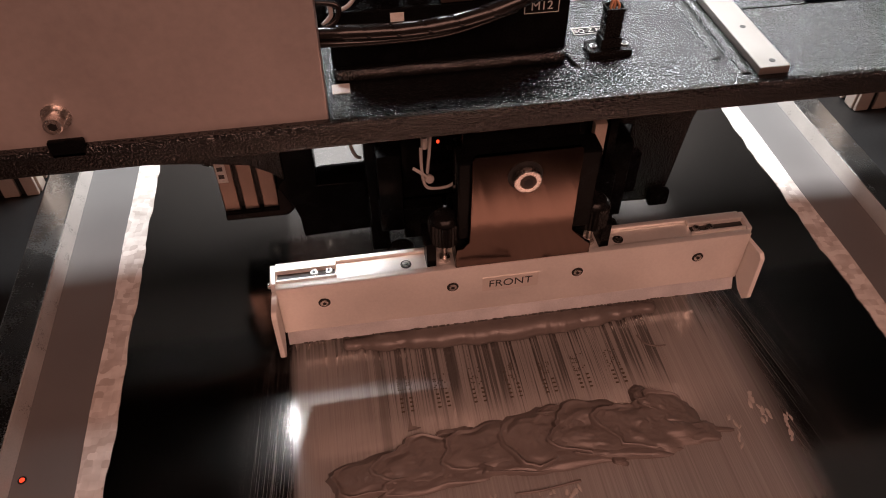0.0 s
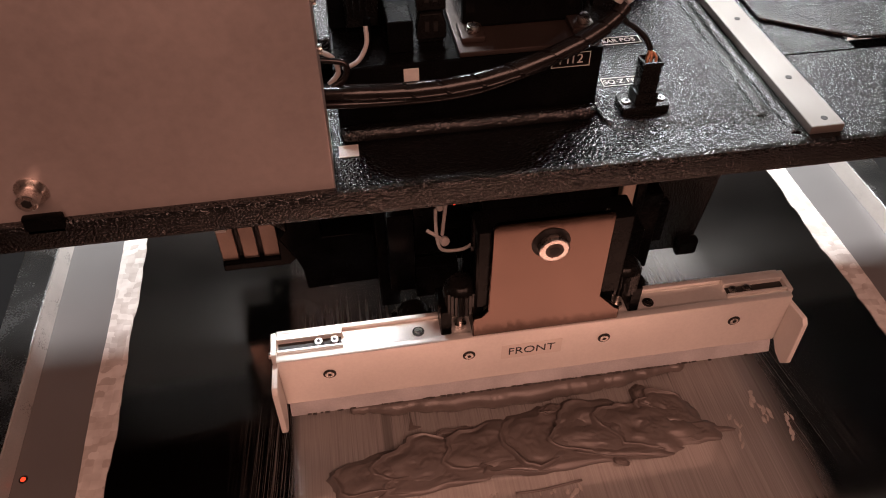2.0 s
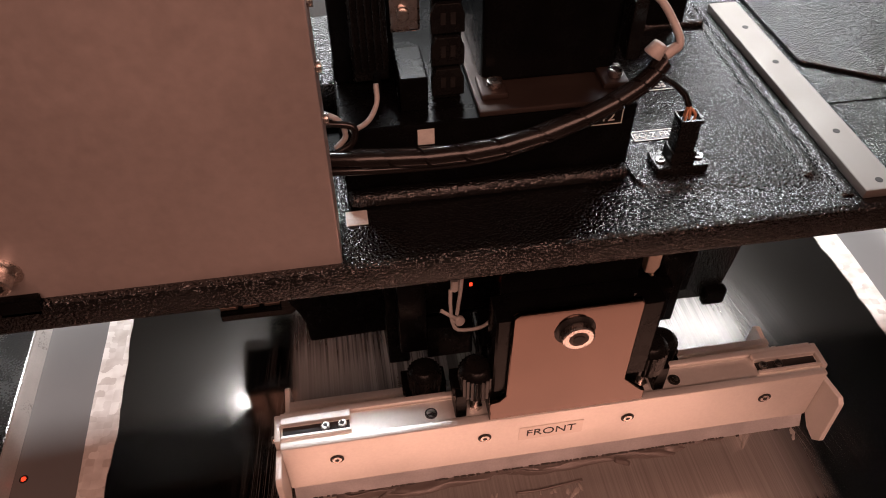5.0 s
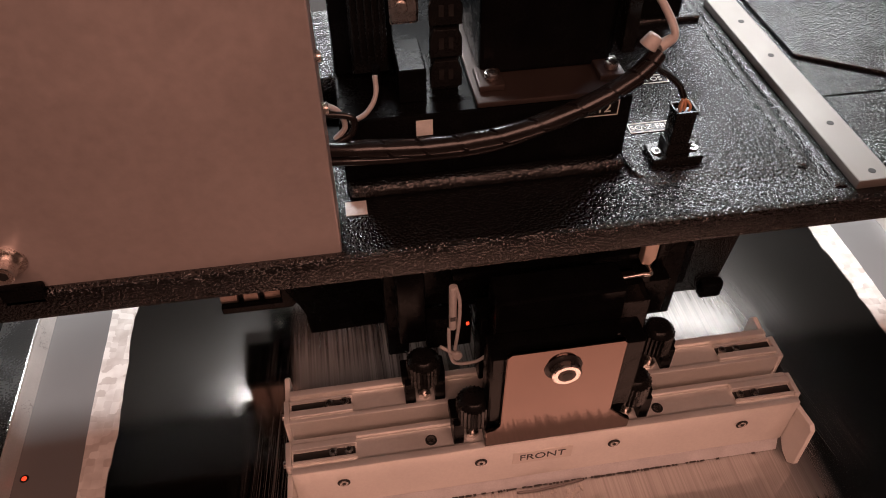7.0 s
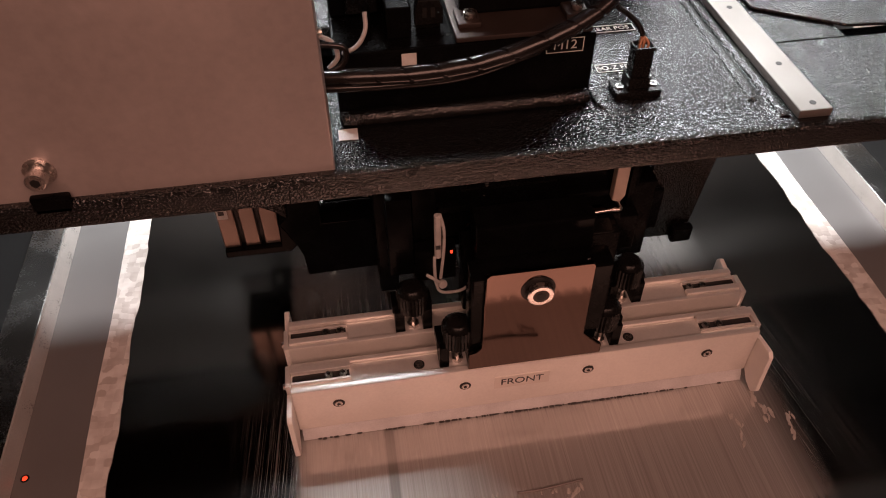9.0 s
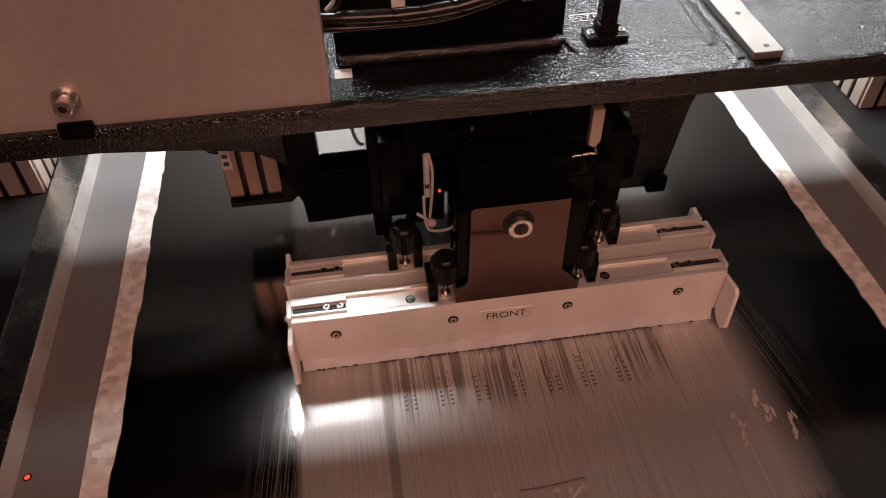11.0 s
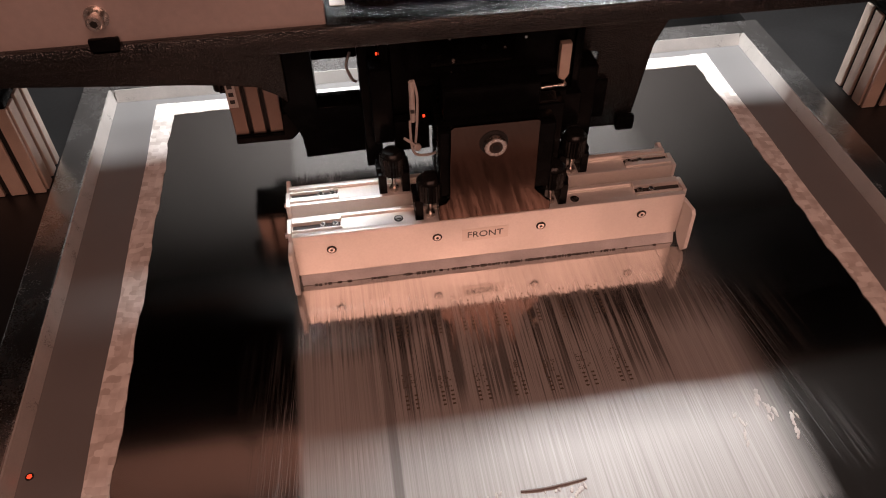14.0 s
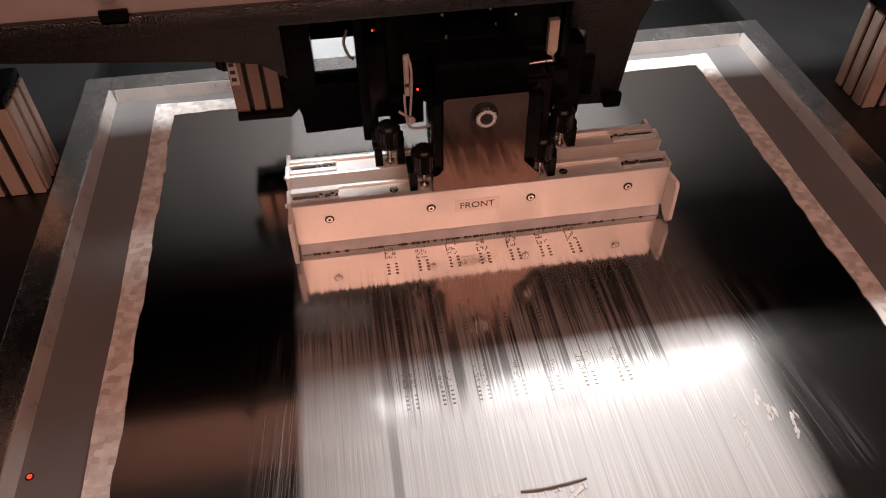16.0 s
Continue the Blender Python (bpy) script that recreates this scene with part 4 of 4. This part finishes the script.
def bead():
    """The roll of paste before the rear blade: thick in the middle, thin at its ends."""
    bm = bmesh.new()
    rings, n, m = [], 110, 18
    for i in range(n + 1):
        u = i / n
        x = -0.020 + 0.232 * u
        thick = 0.0035 + 0.0075 * math.sin(math.pi * u) ** 0.7 + 0.0016 * noise.noise(Vector((x * 70, 0, 0))) + 0.0008 * noise.noise(Vector((x * 300, 3, 0)))
        cy = 0.3440 - 0.75 * thick + 0.0018 * noise.noise(Vector((x * 45, 9, 0)))
        rings.append([bm.verts.new((x, cy + thick * math.cos(a) * (1 + 0.1 * noise.noise(Vector((x * 200, 4 * a, 2)))), max(0.0002, thick * 0.75 * (math.sin(a) + 0.55)))) for a in (2 * math.pi * j / m for j in range(m))])
    for a, b in zip(rings, rings[1:]):
        for j in range(m):
            bm.faces.new((a[j], a[(j + 1) % m], b[(j + 1) % m], b[j]))
    bm.faces.new(rings[0][::-1])
    bm.faces.new(rings[-1])
    return bm


roll = tagged(part("paste_roll", bead(), PASTE), "rolled bead of grey solder paste before the rear blade", "solder paste")

# ---------- round the frame: clamps and dark side decks ----------
structure("side_deck_left", box(-0.62, -0.2665, 0.05, 0.98, -0.030, -0.004, 0.001), DARKBOX, "black side deck beside the stencil frame", "machine deck")
structure("side_deck_right", box(0.4625, 0.92, 0.05, 0.98, -0.030, -0.004, 0.001), DARKBOX, "black side deck beside the stencil frame", "machine deck")


def clamp(at):
    """A ribbed air clamp: alloy body with grooves, cap and fitting."""
    c = thing("frame_clamp", "ribbed aluminium air clamp standing beside the stencil frame", "clamp", at)
    c["group"] = "frame clamps"
    # a dark core puts groove shade between the alloy ribs
    part("body", box(-0.032, 0.032, -0.022, 0.024, 0, 0.088, 0.001), SOCKET, c)
    for x0, x1 in ((-0.034, -0.020), (-0.015, -0.001), (0.004, 0.018), (0.023, 0.034)):
        part("rib", box(x0, x1, -0.0255, -0.0222, 0.0005, 0.088, 0.0008), CLAMP, c)
    for y0, y1 in ((-0.021, -0.008), (-0.003, 0.009), (0.014, 0.024)):
        part("rib", box(0.0322, 0.0355, y0, y1, 0.0005, 0.088, 0.0008), CLAMP, c)
        part("rib", box(-0.0355, -0.0322, y0, y1, 0.0005, 0.088, 0.0008), CLAMP, c)
    part("cap", box(-0.034, 0.034, -0.025, 0.026, 0.0882, 0.097, 0.0015), BLACK, c)
    part("knob", cyl((0.006, -0.004, 0.097), (0, 0, 1), 0.012, 0.016, 0.009, 22, 0.001), BLACKPL, c)
    part("fitting", cyl((0.0, -0.0255, 0.074), (0, -1, 0), 0.006, 0.009, seg=18, bevel=0.0008), CLAMP, c)
    return c


cl = clamp((-0.3085, 0.580, -0.004))
copy_thing(cl, pose(0.5330, 0.580, -0.004))
# red light falling on the mesh, made as a glowing disc with a rim
dot = thing("red_light_spot", "small spot of red light on the mesh border, built as a glowing disc", "indicator light", (-0.2258, 0.2692, -0.0014))
part("spot_disc", cyl((0, 0, 0), (0, 0, 1), 0.0019, 0.0008, 0.0014, 20), REDGLOW, dot)
part("spot_rim", cyl((0, 0, 0), (0, 0, 1), 0.0027, 0.0004, seg=20), SOCKET, dot)

# dried smears of paste on the foil beside the wiped track
def smear(name, pts, w, seed):
    rng = random.Random(seed)
    bms = []
    for (x0, y0), (x1, y1) in zip(pts, pts[1:]):
        k = 5
        for i in range(k):
            u = (i + rng.random()) / k
            x, y = x0 + (x1 - x0) * u + rng.uniform(-w, w) * 0.6, y0 + (y1 - y0) * u + rng.uniform(-w, w) * 0.6
            bms.append(lobe(x, y, w * rng.uniform(0.6, 1.5), w * rng.uniform(0.25, 0.6), rng.uniform(50, 110), 0.00045, rng.randint(0, 999), 5, 14))
    return merge(*bms)


DRIED = surface("dried_paste", (0.45, 0.41, 0.38), 0.45, 0.1, 0.15, 200, 1500, 0.1)
part("dried_smear", smear("s", [(0.268, 0.2380), (0.262, 0.2290), (0.262, 0.2190)], 0.0022, 4), DRIED, stencil, "pale dried paste smear")["kind"] = "stuff"
part("dried_smear", smear("s", [(0.085, 0.2085), (0.115, 0.2075), (0.104, 0.2010)], 0.0022, 6), DRIED, stencil, "pale dried paste smear")["kind"] = "stuff"
part("dried_smear", smear("s", [(0.226, 0.2430), (0.232, 0.2330), (0.226, 0.2200)], 0.0020, 9), DRIED, stencil, "pale dried paste smear")["kind"] = "stuff"

part("dried_smear", smear("s", [(0.030, 0.2100), (0.052, 0.2085), (0.066, 0.2110)], 0.0016, 12), DRIED, stencil, "pale dried paste smear")["kind"] = "stuff"
part("dried_smear", smear("s", [(0.252, 0.2580), (0.246, 0.2480), (0.256, 0.2400), (0.248, 0.2330)], 0.0026, 15), DRIED, stencil, "pale dried paste smear")["kind"] = "stuff"
part("paste_ridge", tube([(0.076, 0.2105, 0.0004), (0.090, 0.2100, 0.0008), (0.105, 0.2112, 0.0008), (0.118, 0.2128, 0.0004)], 0.0009, 6), PASTE, stencil, "thin ridge of grey paste")

# ---------- what moves ----------
STOPS = ((0.0, 0.0), (3.76, -0.1014), (6.77, -0.1014), (15.24, 0.1270), (16.0, 0.1270))


def travel(t):
    for (a, p), (b, q) in zip(STOPS, STOPS[1:]):
        if t <= b:
            return p + (q - p) * (t - a) / (b - a)
    return STOPS[-1][1]


def lift(t, rows):
    for (a, p), (b, q) in zip(rows, rows[1:]):
        if t <= b:
            return p + (q - p) * (t - a) / (b - a)
    return rows[-1][1]


FRONT_LIFT = ((0.0, 0.0493), (4.4, 0.0493), (6.3, 0.013), (6.9, 0.0), (16.0, 0.0))
REAR_LIFT = ((0.0, 0.0), (4.4, 0.0), (5.4, 0.0045), (16.0, 0.0045))
TIMES = sorted([i * 0.5 for i in range(33)] + [3.65, 3.76, 3.9, 4.4, 6.3, 6.7, 6.77, 6.9, 15.15, 15.24, 15.4])


def motions():
    walk(head, [(t, pose(0, travel(t), 0)) for t in TIMES])
    walk(front, [(t, pose(0, travel(t), lift(t, FRONT_LIFT))) for t in TIMES])
    walk(paste, [(t, pose(0, 0 if t < 6.8 else travel(t) + 0.1014, 0)) for t in TIMES])
    walk(roll, [(t, pose(0, travel(t), 0)) for t in TIMES])
    walk(rear, [(t, pose(0, travel(t), lift(t, REAR_LIFT))) for t in TIMES])


motions()
